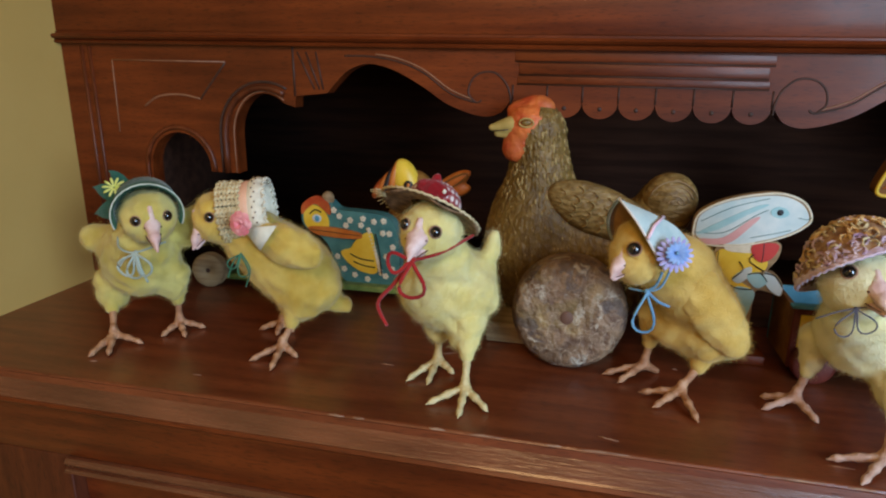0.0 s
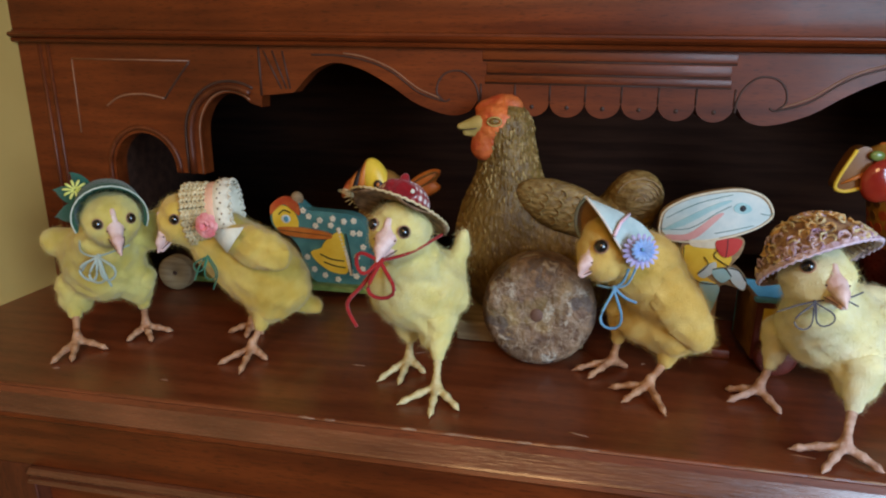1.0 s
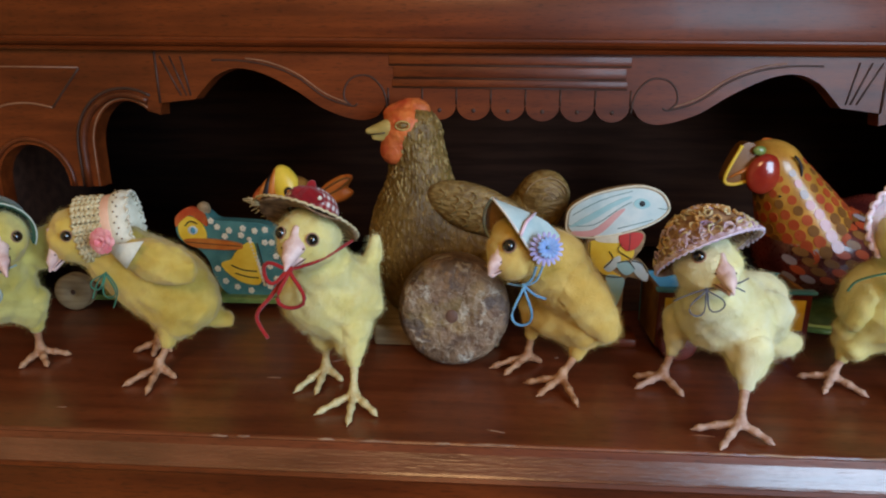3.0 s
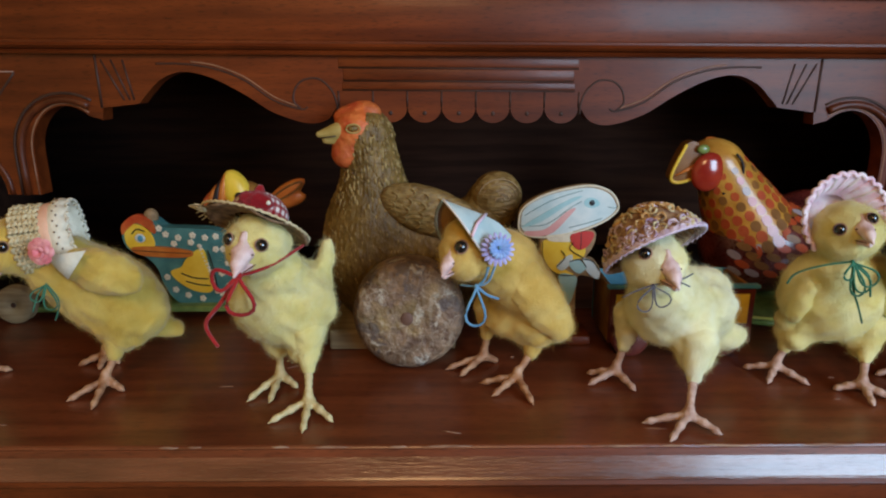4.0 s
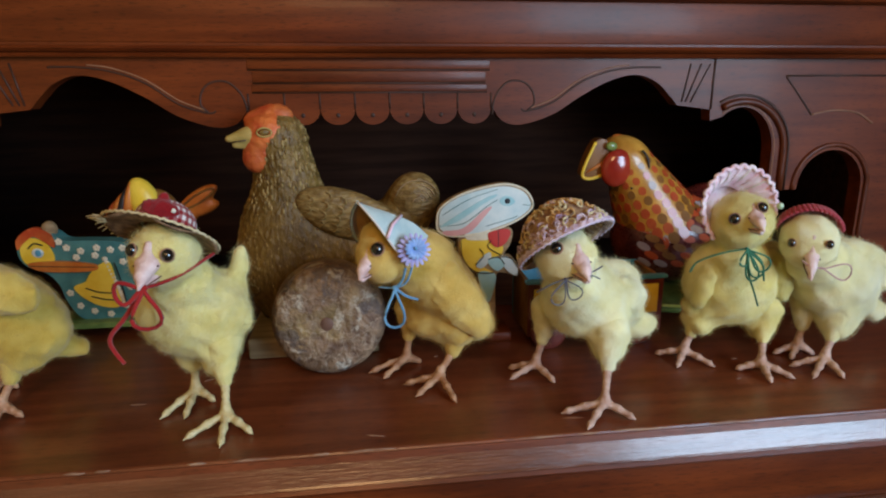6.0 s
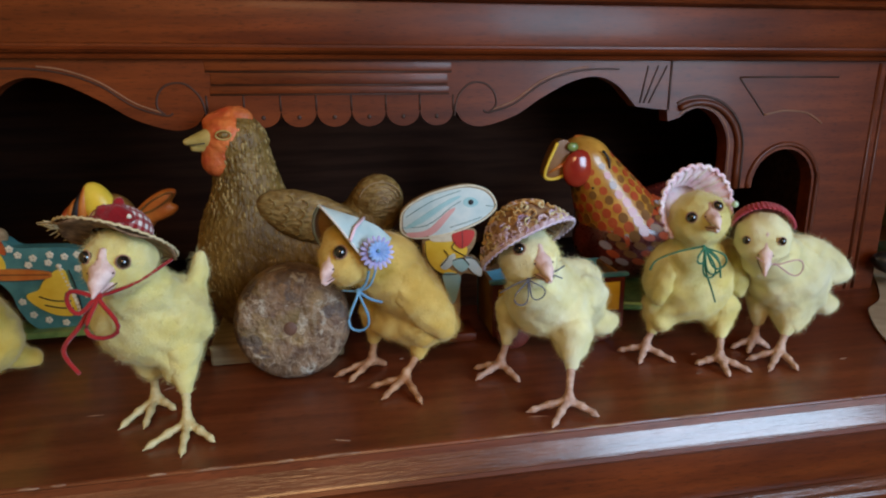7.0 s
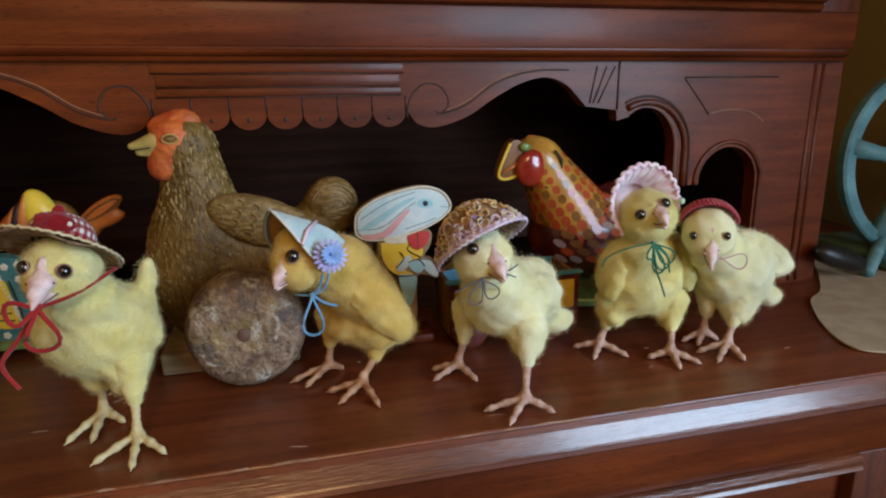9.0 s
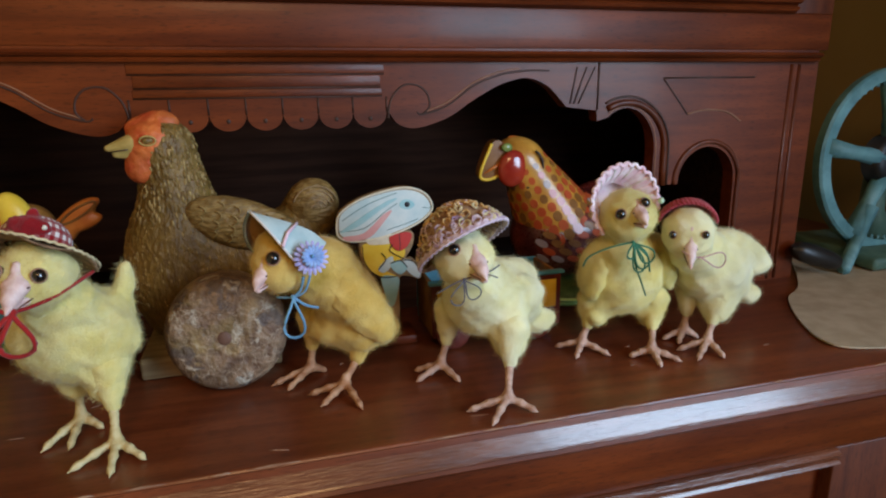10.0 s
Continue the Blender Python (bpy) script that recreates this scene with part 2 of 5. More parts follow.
IRON_GREEN = mat("green_iron_paint", (0.06, 0.13, 0.10), (0.10, 0.19, 0.15), 0.5, 60, bump=0.3, fine=300)
BLACK = mat("black_handle", (0.006, 0.006, 0.006), (0.015, 0.014, 0.013), 0.4, 60, bump=0.1)
CLOTH = mat("beige_cloth", (0.40, 0.31, 0.20), (0.50, 0.40, 0.27), 0.9, 60, bump=0.4, fine=900)


TIN_NECK = mat("golden_tin_paint", (0.58, 0.25, 0.03), (0.70, 0.36, 0.06), 0.30, 60, bump=0.05, coat=0.35, mottle=0.4, mscale=30)
TIN_BODY = mat("maroon_tin_paint", (0.085, 0.014, 0.012), (0.17, 0.028, 0.018), 0.28, 60, bump=0.05, coat=0.35, mottle=0.4, mscale=30)
TIN_BROWN = mat("brown_tin_print", (0.19, 0.075, 0.018), (0.27, 0.12, 0.03), 0.3, 60, bump=0.05, coat=0.35)
TIN_BRICK = mat("brick_red_tin_print", (0.40, 0.055, 0.018), (0.52, 0.10, 0.03), 0.3, 60, bump=0.05, coat=0.35)
TIN_GREY = mat("grey_lilac_tin_print", (0.30, 0.24, 0.26), (0.42, 0.35, 0.36), 0.3, 60, bump=0.05, coat=0.35)

# ---- building helpers ----


def mesh_of(name, verts, faces, mats, idx=None, smooth=True):
    me = bpy.data.meshes.new(name)
    me.from_pydata([tuple(v) for v in verts], [], [tuple(int(i) for i in f) for f in faces])
    for m in mats:
        me.materials.append(m)
    if idx is not None:
        me.polygons.foreach_set("material_index", np.asarray(idx, dtype=np.int32))
    me.polygons.foreach_set("use_smooth", np.full(len(me.polygons), smooth))
    me.update()
    return me


class Shape:
    """Collects pieces with their materials into one mesh."""

    def __init__(self):
        self.v, self.f, self.i, self.m, self.n = [], [], [], [], 0

    def slot(self, material):
        if material not in self.m:
            self.m.append(material)
        return self.m.index(material)

    def add(self, verts, faces, material):
        verts = np.asarray(verts, dtype=float)
        k = self.slot(material)
        self.v.append(verts)
        for f in faces:
            self.f.append([int(a) + self.n for a in f])
            self.i.append(k)
        self.n += len(verts)
        return self

    def mesh(self, name, smooth=True):
        return mesh_of(name, np.concatenate(self.v), self.f, self.m, self.i, smooth)


def part(name, shape, parent, label="", smooth=True):
    ob = new(name, shape.mesh(name, smooth))
    ob.parent = parent
    if label:
        ob["label"] = label
    return ob


def thing(name, label, category, at=(0, 0, 0), group="", kind=""):
    ob = new(name)
    ob.empty_display_size = 0.01
    ob.location = at
    return tagged(ob, label, category, group, kind)


def solid(name, shape, label, category, group="", kind="", smooth=True):
    return tagged(new(name, shape.mesh(name, smooth)), label, category, group, kind)


def box(x0, x1, y0, y1, z0, z1, bevel=0.0):
    bm = bmesh.new()
    bmesh.ops.create_cube(bm, size=1.0)
    for v in bm.verts:
        v.co = Vector(((x0 + x1) / 2 + v.co.x * (x1 - x0), (y0 + y1) / 2 + v.co.y * (y1 - y0), (z0 + z1) / 2 + v.co.z * (z1 - z0)))
    if bevel:
        bmesh.ops.bevel(bm, geom=list(bm.edges), offset=bevel, segments=2, profile=0.5, affect="EDGES")
    return unpack(bm)


def unpack(bm):
    bm.verts.index_update()
    v = [tuple(a.co) for a in bm.verts]
    f = [[a.index for a in c.verts] for c in bm.faces]
    bm.free()
    return v, f


def boxes(material, *dims, bevel=0.002):
    s = Shape()
    for d in dims:
        s.add(*box(*d, bevel=bevel), material)
    return s


def sweep(profile, x0, x1):
    """A profile of (y, z) points, closed, drawn out along x."""
    n = len(profile)
    v = [(x0, y, z) for y, z in profile] + [(x1, y, z) for y, z in profile]
    f = [[i, (i + 1) % n, (i + 1) % n + n, i + n] for i in range(n)]
    return v, f + [list(range(n))[::-1], list(range(n, 2 * n))]


def plate(loop, y0, y1, bevel=0.0):
    """A plate with the outline loop of (x, z), from y0 (front) to y1 (back)."""
    bm = bmesh.new()
    vs = [bm.verts.new((x, y0, z)) for x, z in loop]
    es = [bm.edges.new((vs[i], vs[(i + 1) % len(vs)])) for i in range(len(vs))]
    bmesh.ops.triangle_fill(bm, use_beauty=True, use_dissolve=False, edges=es)
    bmesh.ops.recalc_face_normals(bm, faces=list(bm.faces))
    front = list(bm.faces)
    if front and front[0].normal.y > 0:
        bmesh.ops.reverse_faces(bm, faces=front)
    ret = bmesh.ops.extrude_face_region(bm, geom=front, use_keep_orig=True)
    back = [g for g in ret["geom"] if isinstance(g, bmesh.types.BMVert)]
    for v in back:
        v.co.y = y1
    bmesh.ops.recalc_face_normals(bm, faces=list(bm.faces))
    return unpack(bm)


def tube(pts, r, sides=6, closed=False, ends=None):
    """A round cord along pts; r one radius or one for each point."""
    pts = [Vector(p) for p in pts]
    n = len(pts)
    rs = r if isinstance(r, (list, tuple)) else [r] * n
    v, f = [], []
    up = Vector((0.13, 0.21, 1)).normalized()
    for i, p in enumerate(pts):
        a, b = pts[i - 1 if closed or i else 0], pts[(i + 1) % n if closed else min(i + 1, n - 1)]
        d = (b - a).normalized()
        s = d.cross(up)
        s = s.normalized() if s.length > 1e-5 else Vector((1, 0, 0))
        w = s.cross(d)
        for k in range(sides):
            t = 2 * math.pi * k / sides
            v.append(p + (s * math.cos(t) + w * math.sin(t)) * rs[i])
    for i in range(n if closed else n - 1):
        for k in range(sides):
            j = (i + 1) % n
            f.append([i * sides + k, i * sides + (k + 1) % sides, j * sides + (k + 1) % sides, j * sides + k])
    if not closed:
        f += [list(range(sides))[::-1], list(range((n - 1) * sides, n * sides))]
    return [tuple(a) for a in v], f


def smooth_line(keys, steps=8, closed=False):
    """A curve through the key points."""
    k = [Vector(p) for p in keys]
    n, out = len(k), []
    for i in range(n if closed else n - 1):
        p0, p1, p2, p3 = (k[(i - 1) % n], k[i], k[(i + 1) % n], k[(i + 2) % n]) if closed else (k[max(i - 1, 0)], k[i], k[i + 1], k[min(i + 2, n - 1)])
        for s in range(steps):
            t = s / steps
            out.append(0.5 * (2 * p1 + (p2 - p0) * t + (2 * p0 - 5 * p1 + 4 * p2 - p3) * t * t + (3 * p1 - p0 - 3 * p2 + p3) * t ** 3))
    if not closed:
        out.append(k[-1])
    return out


def flat_line(keys, steps=8, closed=False):
    return [(p.x, p.y) for p in smooth_line([(a, b, 0) for a, b in keys], steps, closed)]


def ball(c, r, seg=12, rings=8):
    r = (r, r, r) if isinstance(r, (int, float)) else r
    v, f = [], []
    for i in range(rings + 1):
        a = math.pi * i / rings
        for j in range(seg):
            b = 2 * math.pi * j / seg
            v.append((c[0] + r[0] * math.sin(a) * math.cos(b), c[1] + r[1] * math.sin(a) * math.sin(b), c[2] + r[2] * math.cos(a)))
    for i in range(rings):
        for j in range(seg):
            f.append([i * seg + j, (i + 1) * seg + j, (i + 1) * seg + (j + 1) % seg, i * seg + (j + 1) % seg])
    return v, f


def moved(vf, m):
    return [tuple(m @ Vector(p)) for p in vf[0]], vf[1]


# ---- soft solids: smooth unions of ellipsoids and tapered rods ----


def egg(c, r, turn=(0, 0, 0)):
    m = np.array(Euler([radians(a) for a in turn]).to_matrix())
    return ("egg", np.array(c, float), np.array(r, float), m)


def rod(a, b, ra, rb):
    return ("rod", np.array(a, float), np.array(b, float), ra, rb)


def distance(p, s):
    if s[0] == "egg":
        q = (p - s[1]) @ s[3]
        k0 = np.linalg.norm(q / s[2], axis=-1)
        k1 = np.linalg.norm(q / s[2] ** 2, axis=-1)
        return k0 * (k0 - 1) / np.maximum(k1, 1e-6)
    ab = s[2] - s[1]
    t = np.clip(((p - s[1]) @ ab) / (ab @ ab), 0, 1)
    return np.linalg.norm(p - s[1] - t[..., None] * ab, axis=-1) - (s[3] + t * (s[4] - s[3]))


def soft(shapes, step, blend, lumps=0.0, wave=0.012):
    lo, hi = np.full(3, 1e9), np.full(3, -1e9)
    for s in shapes:
        if s[0] == "egg":
            r = np.abs(s[3]) @ s[2]
            lo, hi = np.minimum(lo, s[1] - r), np.maximum(hi, s[1] + r)
        else:
            for q, r in ((s[1], s[3]), (s[2], s[4])):
                lo, hi = np.minimum(lo, q - r), np.maximum(hi, q + r)
    lo, hi = lo - 3 * step - lumps, hi + 3 * step + lumps
    n = np.ceil((hi - lo) / step).astype(int) + 1
    p = np.stack(np.meshgrid(*[lo[k] + step * np.arange(n[k]) for k in range(3)], indexing="ij"), -1)
    d = None
    for s in shapes:
        e = distance(p, s)
        if d is None:
            d = e
        else:
            h = np.clip(0.5 + 0.5 * (d - e) / blend, 0, 1)
            d = d * (1 - h) + e * h - blend * h * (1 - h)
    if lumps:
        w = 2 * math.pi / wave
        d = d + lumps * (np.sin(p[..., 0] * w + 2 * np.sin(p[..., 2] * w * 0.7)) * np.sin(p[..., 1] * w * 1.1 + 1) + 0.7 * np.sin(p[..., 2] * w * 1.3 + 1.7 * np.sin(p[..., 0] * w * 0.8)))
    ins = d < 0
    c = [n[k] - 1 for k in range(3)]
    cnt, acc = np.zeros(c), np.zeros((*c, 3))

    def sub(a, o):
        return a[o[0]:o[0] + c[0], o[1]:o[1] + c[1], o[2]:o[2] + c[2]]

    for ax in range(3):
        for u in (0, 1):
            for w in (0, 1):
                o = [0, 0, 0]
                o[(ax + 1) % 3], o[(ax + 2) % 3] = u, w
                o2 = list(o)
                o2[ax] = 1
                d0, d1 = sub(d, o), sub(d, o2)
                cross = (d0 < 0) != (d1 < 0)
                t = np.where(cross, d0 / np.where(cross, d0 - d1, 1), 0)
                q = np.zeros((*c, 3))
                q[..., (ax + 1) % 3], q[..., (ax + 2) % 3], q[..., ax] = u, w, t
                acc += q * cross[..., None]
                cnt += cross
    has = cnt > 0
    ids = np.full(c, -1)
    ids[has] = np.arange(has.sum())
    base = np.stack(np.nonzero(has), -1)
    verts = lo + step * (base + acc[has] / cnt[has][:, None])
    faces = []
    for ax in range(3):
        a1, a2 = (ax + 1) % 3, (ax + 2) % 3
        s0, s1 = [slice(None)] * 3, [slice(None)] * 3
        s0[ax], s1[ax] = slice(0, -1), slice(1, None)
        i0, i1 = ins[tuple(s0)], ins[tuple(s1)]
        e = np.stack(np.nonzero(i0 != i1), -1)
        e = e[(e[:, a1] > 0) & (e[:, a2] > 0) & (e[:, a1] < n[a1] - 1) & (e[:, a2] < n[a2] - 1)]
        quad = []
        for u, w in ((1, 1), (0, 1), (0, 0), (1, 0)):
            g = e.copy()
            g[:, a1] -= u
            g[:, a2] -= w
            quad.append(ids[g[:, 0], g[:, 1], g[:, 2]])
        quad = np.stack(quad, -1)
        flip = ~i0[e[:, 0], e[:, 1], e[:, 2]]
        quad[flip] = quad[flip][:, ::-1]
        faces.append(quad)
    return verts, np.concatenate(faces)


def fibres(vf, count, length, width, seed, lie=0.7):
    """Loose fibres standing off a soft solid: thin bent slivers."""
    rng = np.random.default_rng(seed)
    v, f = np.asarray(vf[0]), np.asarray(vf[1])
    pick = f[rng.integers(0, len(f), count)]
    a, b, c = v[pick[:, 0]], v[pick[:, 1]], v[pick[:, 2]]
    nrm = np.cross(b - a, c - a)
    nrm /= np.maximum(np.linalg.norm(nrm, axis=1, keepdims=True), 1e-9)
    r = rng.normal(size=(count, 3))
    tan = np.cross(nrm, r)
    tan /= np.maximum(np.linalg.norm(tan, axis=1, keepdims=True), 1e-9)
    side = np.cross(nrm, tan)
    ln = length * rng.uniform(0.35, 1.0, (count, 1)) ** 1.5
    root = a + (b - a) * rng.uniform(0, 1, (count, 1)) * 0.9
    mid = root + tan * ln * lie * 0.6 + nrm * ln * 0.30
    tip = root + tan * ln * lie * 1.1 + nrm * ln * rng.uniform(0.25, 0.75, (count, 1))
    vs = np.stack([root - side * width - nrm * 0.0004, root + side * width - nrm * 0.0004, mid + side * width * 0.8, mid - side * width * 0.8, tip], 1).reshape(-1, 3)
    k = np.arange(count) * 5
    fs = np.concatenate([np.stack([k, k + 1, k + 2, k + 3], -1).tolist(), ]).tolist() + np.stack([k + 3, k + 2, k + 4], -1).tolist()
    return vs, fs

# ---- the room ----
S, C = 0.90, -0.012          # height of the shelf, middle of the hutch
LEFT, BACK, RIGHT, FRONT, TOP = -0.470, 0.262, 1.70, -1.36, 2.55


def structure(name, shape, label, category, smooth=False):
    return solid(name, shape, label, category, kind="structure", smooth=smooth)


structure("floor", boxes(BOARDS, (LEFT - 0.1, RIGHT + 0.1, FRONT - 0.1, BACK + 0.1, -0.05, 0.0), bevel=0), "brown wooden floor boards of the room", "floor")
structure("ceiling", boxes(CEILING, (LEFT - 0.1, RIGHT + 0.1, FRONT - 0.1, BACK + 0.1, TOP, TOP + 0.05), bevel=0), "beige plaster ceiling of the room", "ceiling")
structure("wall_west", boxes(PLASTER, (LEFT - 0.1, LEFT, FRONT, BACK, 0, TOP), bevel=0), "ochre yellow plaster wall beside the sideboard", "wall")
structure("wall_north", boxes(SHADED_OCHRE, (LEFT - 0.1, RIGHT + 0.1, BACK, BACK + 0.1, 0, TOP), bevel=0), "ochre plaster wall behind the sideboard, shade put into its colour", "wall")
structure("wall_east", boxes(CREAM, (RIGHT, RIGHT + 0.1, FRONT, BACK, 0, TOP), bevel=0), "cream plaster wall of the room", "wall")
# added wall that blocks window light from the shelf end and back wall
structure("wall_return", boxes(SHADED_OCHRE, (0.70, RIGHT, -0.62, BACK, 0, TOP), bevel=0), "added ochre wall that shades the end of the shelf", "wall")
structure("wall_south", boxes(CREAM, (LEFT - 0.1, -0.31, FRONT - 0.1, FRONT, 0, TOP), (0.11, 0.56, FRONT - 0.1, FRONT, 0, TOP), (1.60, RIGHT + 0.1, FRONT - 0.1, FRONT, 0, TOP), (-0.31, 0.11, FRONT - 0.1, FRONT, 0, 1.56), (-0.31, 0.11, FRONT - 0.1, FRONT, 2.00, TOP), (0.56, 1.60, FRONT - 0.1, FRONT, 0, 0.89), (0.56, 1.60, FRONT - 0.1, FRONT, 1.83, TOP), bevel=0), "cream plaster wall with a window and an added opening for a fill lamp", "wall")


def window(name, at, width, height):
    """A frame in an opening; at: the pose of the opening's sill, its x along the wall and its y into the room."""
    w = thing(name, "white painted wooden window frame in the wall", "window", kind="structure")
    w.matrix_world = at
    h, t = width / 2, height
    for d in ((-h, -h + 0.05, -0.06, 0, 0, t), (h - 0.05, h, -0.06, 0, 0, t), (-h + 0.05, h - 0.05, -0.06, 0, 0, 0.05), (-h + 0.05, h - 0.05, -0.06, 0, t - 0.05, t)):
        part("frame_bar", boxes(CEIL, d), w)


window("window_1", pose(1.08, FRONT, 0.89), 1.04, 0.94)
# unseen second opening, added to hold the warm fill lamp
window("window_2", pose(-0.10, FRONT, 1.56), 0.42, 0.44)

# ---- the sideboard with its hutch ----
side = thing("sideboard", "reddish brown varnished wooden sideboard with a carved hutch", "sideboard", (C, 0, 0))
HALF = 0.457


def arch(cx, cz, rx, rz, a0, a1, n=14):
    return [(cx + rx * math.cos(radians(a0 + (a1 - a0) * i / n)), cz + rz * math.sin(radians(a0 + (a1 - a0) * i / n))) for i in range(n + 1)]


half = [(HALF, 0.197), (HALF, 0.0), (0.383, 0.0)]
half += arch(0.3555, 0.100, 0.0275, 0.029, 0, 180)
half += [(0.328, 0.0985), (0.3035, 0.0985)]
half += arch(0.2765, 0.128, 0.027, 0.034, 0, 128)
half += [(0.2508, 0.1522), (0.2498, 0.1605), (0.2245, 0.1635)]
half += flat_line([(0.2235, 0.164), (0.2175, 0.1705), (0.207, 0.1800), (0.1915, 0.1853), (0.172, 0.1815), (0.150, 0.1705), (0.130, 0.1580), (0.1066, 0.1508), (0.0925, 0.1535), (0.0855, 0.1625)], 6)
scallop = []
for k in range(3, 0, -1):
    scallop += arch(0.024 * k, 0.1620, 0.0118, 0.0103, 0, -180, 10)
half += scallop
half += arch(0.0, 0.1620, 0.0118, 0.0103, 0, -90, 5)[:-1]
loop = [(x, S + z) for x, z in half] + [(0.0, S + 0.1517)] + [(-x, S + z) for x, z in reversed(half)]
part("apron", Shape().add(*plate(loop, 0.0, 0.013), WOOD), side, "carved and scalloped front board with arched openings", smooth=False)


def groove(keys, r=0.0007, steps=8, both=True, material=GROOVE, name="carved_groove", y=0.0):
    for sgn in ((1, -1) if both else (1,)):
        pts = [(sgn * x, y, S + z) for x, z in flat_line(keys, steps)]
        part(name, Shape().add(*tube(pts, r, 6), material), side)


for k in range(8):
    groove([(0.024 * (k - 3.5), 0.1625), (0.024 * (k - 3.5), 0.1733)], 0.0007, 1, False)
for k in range(7):
    x = 0.024 * (k - 3)
    part("peg_hole", Shape().add(*ball((x, 0.0005, S + 0.1583), (0.0018, 0.0012, 0.0018), 8, 6), GROOVE), side)
for z, tall, w in ((0.1925, 0.0031, 0.0830), (0.1843, 0.0036, 0.0800), (0.1768, 0.0024, 0.0810)):
    part("reed", boxes(WOOD, (-w, w, -0.0006, 0.001, S + z - tall, S + z + tall), bevel=0.0004), side)
    groove([(-w, z - tall - 0.0007), (w, z - tall - 0.0007)], 0.0006, 1, False)
groove([(0.111, 0.1610), (0.1155, 0.1660), (0.1140, 0.1745), (0.1075, 0.1805), (0.097, 0.1810), (0.089, 0.1740), (0.0858, 0.1660), (0.0850, 0.158)])
groove([(0.106, 0.1620), (0.111, 0.1605), (0.1295, 0.1665), (0.149, 0.1800), (0.169, 0.1875), (0.190, 0.1905), (0.209, 0.1905)])
groove([(0.113, 0.1625), (0.1295, 0.1690), (0.149, 0.1822), (0.169, 0.1897), (0.185, 0.1920)], 0.0006, material=RUB, name="rubbed_edge")
groove([(0.2503, 0.1605), (0.2506, 0.197)], 0.0009, 1)
for x0, x1 in ((0.2270, 0.2320), (0.2300, 0.2400), (0.2340, 0.2470)):
    groove([(x0, 0.1660), (x1, 0.1930)], 0.0007, 1)
outer = [(0.3170, 0.0985), (0.3170, 0.128)] + arch(0.2765, 0.128, 0.0405, 0.0425, 15, 118, 10)
groove(outer, 0.0011, 2)
groove([(0.3125, 0.0985), (0.3125, 0.128)] + arch(0.2765, 0.128, 0.036, 0.038, 15, 118, 10), 0.0028, 2, material=WOOD_V, name="arch_bead", y=-0.0006)
groove([(0.3050, 0.0985), (0.3050, 0.128)] + arch(0.2765, 0.128, 0.0285, 0.0355, 15, 125, 10), 0.0006, 2, material=RUB, name="rubbed_edge")
groove([(0.387, 0.03), (0.387, 0.100)] + arch(0.3555, 0.100, 0.0315, 0.033, 15, 165, 10) + [(0.324, 0.0985)], 0.0020, 2, material=WOOD_V, name="arch_bead", y=-0.0003)
groove([(-0.308, 0.1846), (-0.410, 0.1846)], 0.0006, 1, False, material=RUB, name="rubbed_edge")
groove([(-0.410, 0.1846), (-0.411, 0.1270)], 0.0006, 1, False, material=RUB, name="rubbed_edge")
groove([(0.308, 0.1846), (0.394, 0.1846)], 0.0007, 1, False)
groove([(0.308, 0.1840), (0.322, 0.1680), (0.332, 0.1560)], 0.0008, 3)
groove([(0.332, 0.1560), (0.350, 0.1590), (0.370, 0.1570), (0.384, 0.1490)], 0.0008, 4, material=RUB, name="rubbed_edge")
for x in (0.430, 0.4375):
    groove([(x, 0.002), (x, 0.195)], 0.0016, 1, material=WOOD_V, name="pilaster_bead")
# mouldings and boards above the apron
profile = [(-0.0005, 0.1965), (-0.0050, 0.1968), (-0.0062, 0.1985), (-0.0045, 0.1998), (-0.0072, 0.2005), (-0.0090, 0.2022), (-0.0072, 0.2040), (-0.0035, 0.2045), (-0.0035, 0.2060), (0.02, 0.2060), (0.02, 0.1965)]
part("moulding", Shape().add(*sweep([(y, S + z) for y, z in profile], -HALF - 0.006, HALF - 0.004), WOOD), side, smooth=False)
part("frieze", boxes(WOOD, (-HALF - 0.008, HALF + 0.006, -0.0025, 0.022, S + 0.206, S + 0.2345), bevel=0.0008), side)
upper = [(0.02, 0.2345), (-0.004, 0.2345), (-0.0085, 0.2360), (-0.0100, 0.2385), (-0.0070, 0.2405), (-0.0120, 0.2420), (-0.0140, 0.2450), (-0.0060, 0.2480), (0.02, 0.2480)]
part("moulding", Shape().add(*sweep([(y, S + z) for y, z in upper], -HALF - 0.006, HALF - 0.035), WOOD), side, smooth=False)
part("upper_board", boxes(WOOD, (-HALF - 0.008, HALF + 0.006, 0.0, 0.022, S + 0.2480, S + 0.62), bevel=0.001), side)
part("upper_stile", boxes(WOOD_V, (HALF - 0.035, HALF + 0.006, -0.0025, 0.0, S + 0.2345, S + 0.62), bevel=0.0008), side)
part("side_panel", boxes(WOOD_V, (-HALF, -HALF + 0.018, 0.02, 0.24, S, S + 0.62), bevel=0.001), side)
part("side_panel", boxes(WOOD_V, (HALF - 0.020, HALF - 0.002, 0.02, 0.24, S, S + 0.62), bevel=0.001), side)
part("back_panel", boxes(NICHE_SHADE_WOOD, (-HALF + 0.018, HALF - 0.02, 0.225, 0.24, S, S + 0.62), bevel=0), side, "dark back board of the niche, shade put into its colour")
part("niche_ceiling", boxes(NICHE_SHADE_WOOD, (-HALF + 0.018, HALF - 0.02, 0.02, 0.225, S + 0.197, S + 0.215), bevel=0), side)
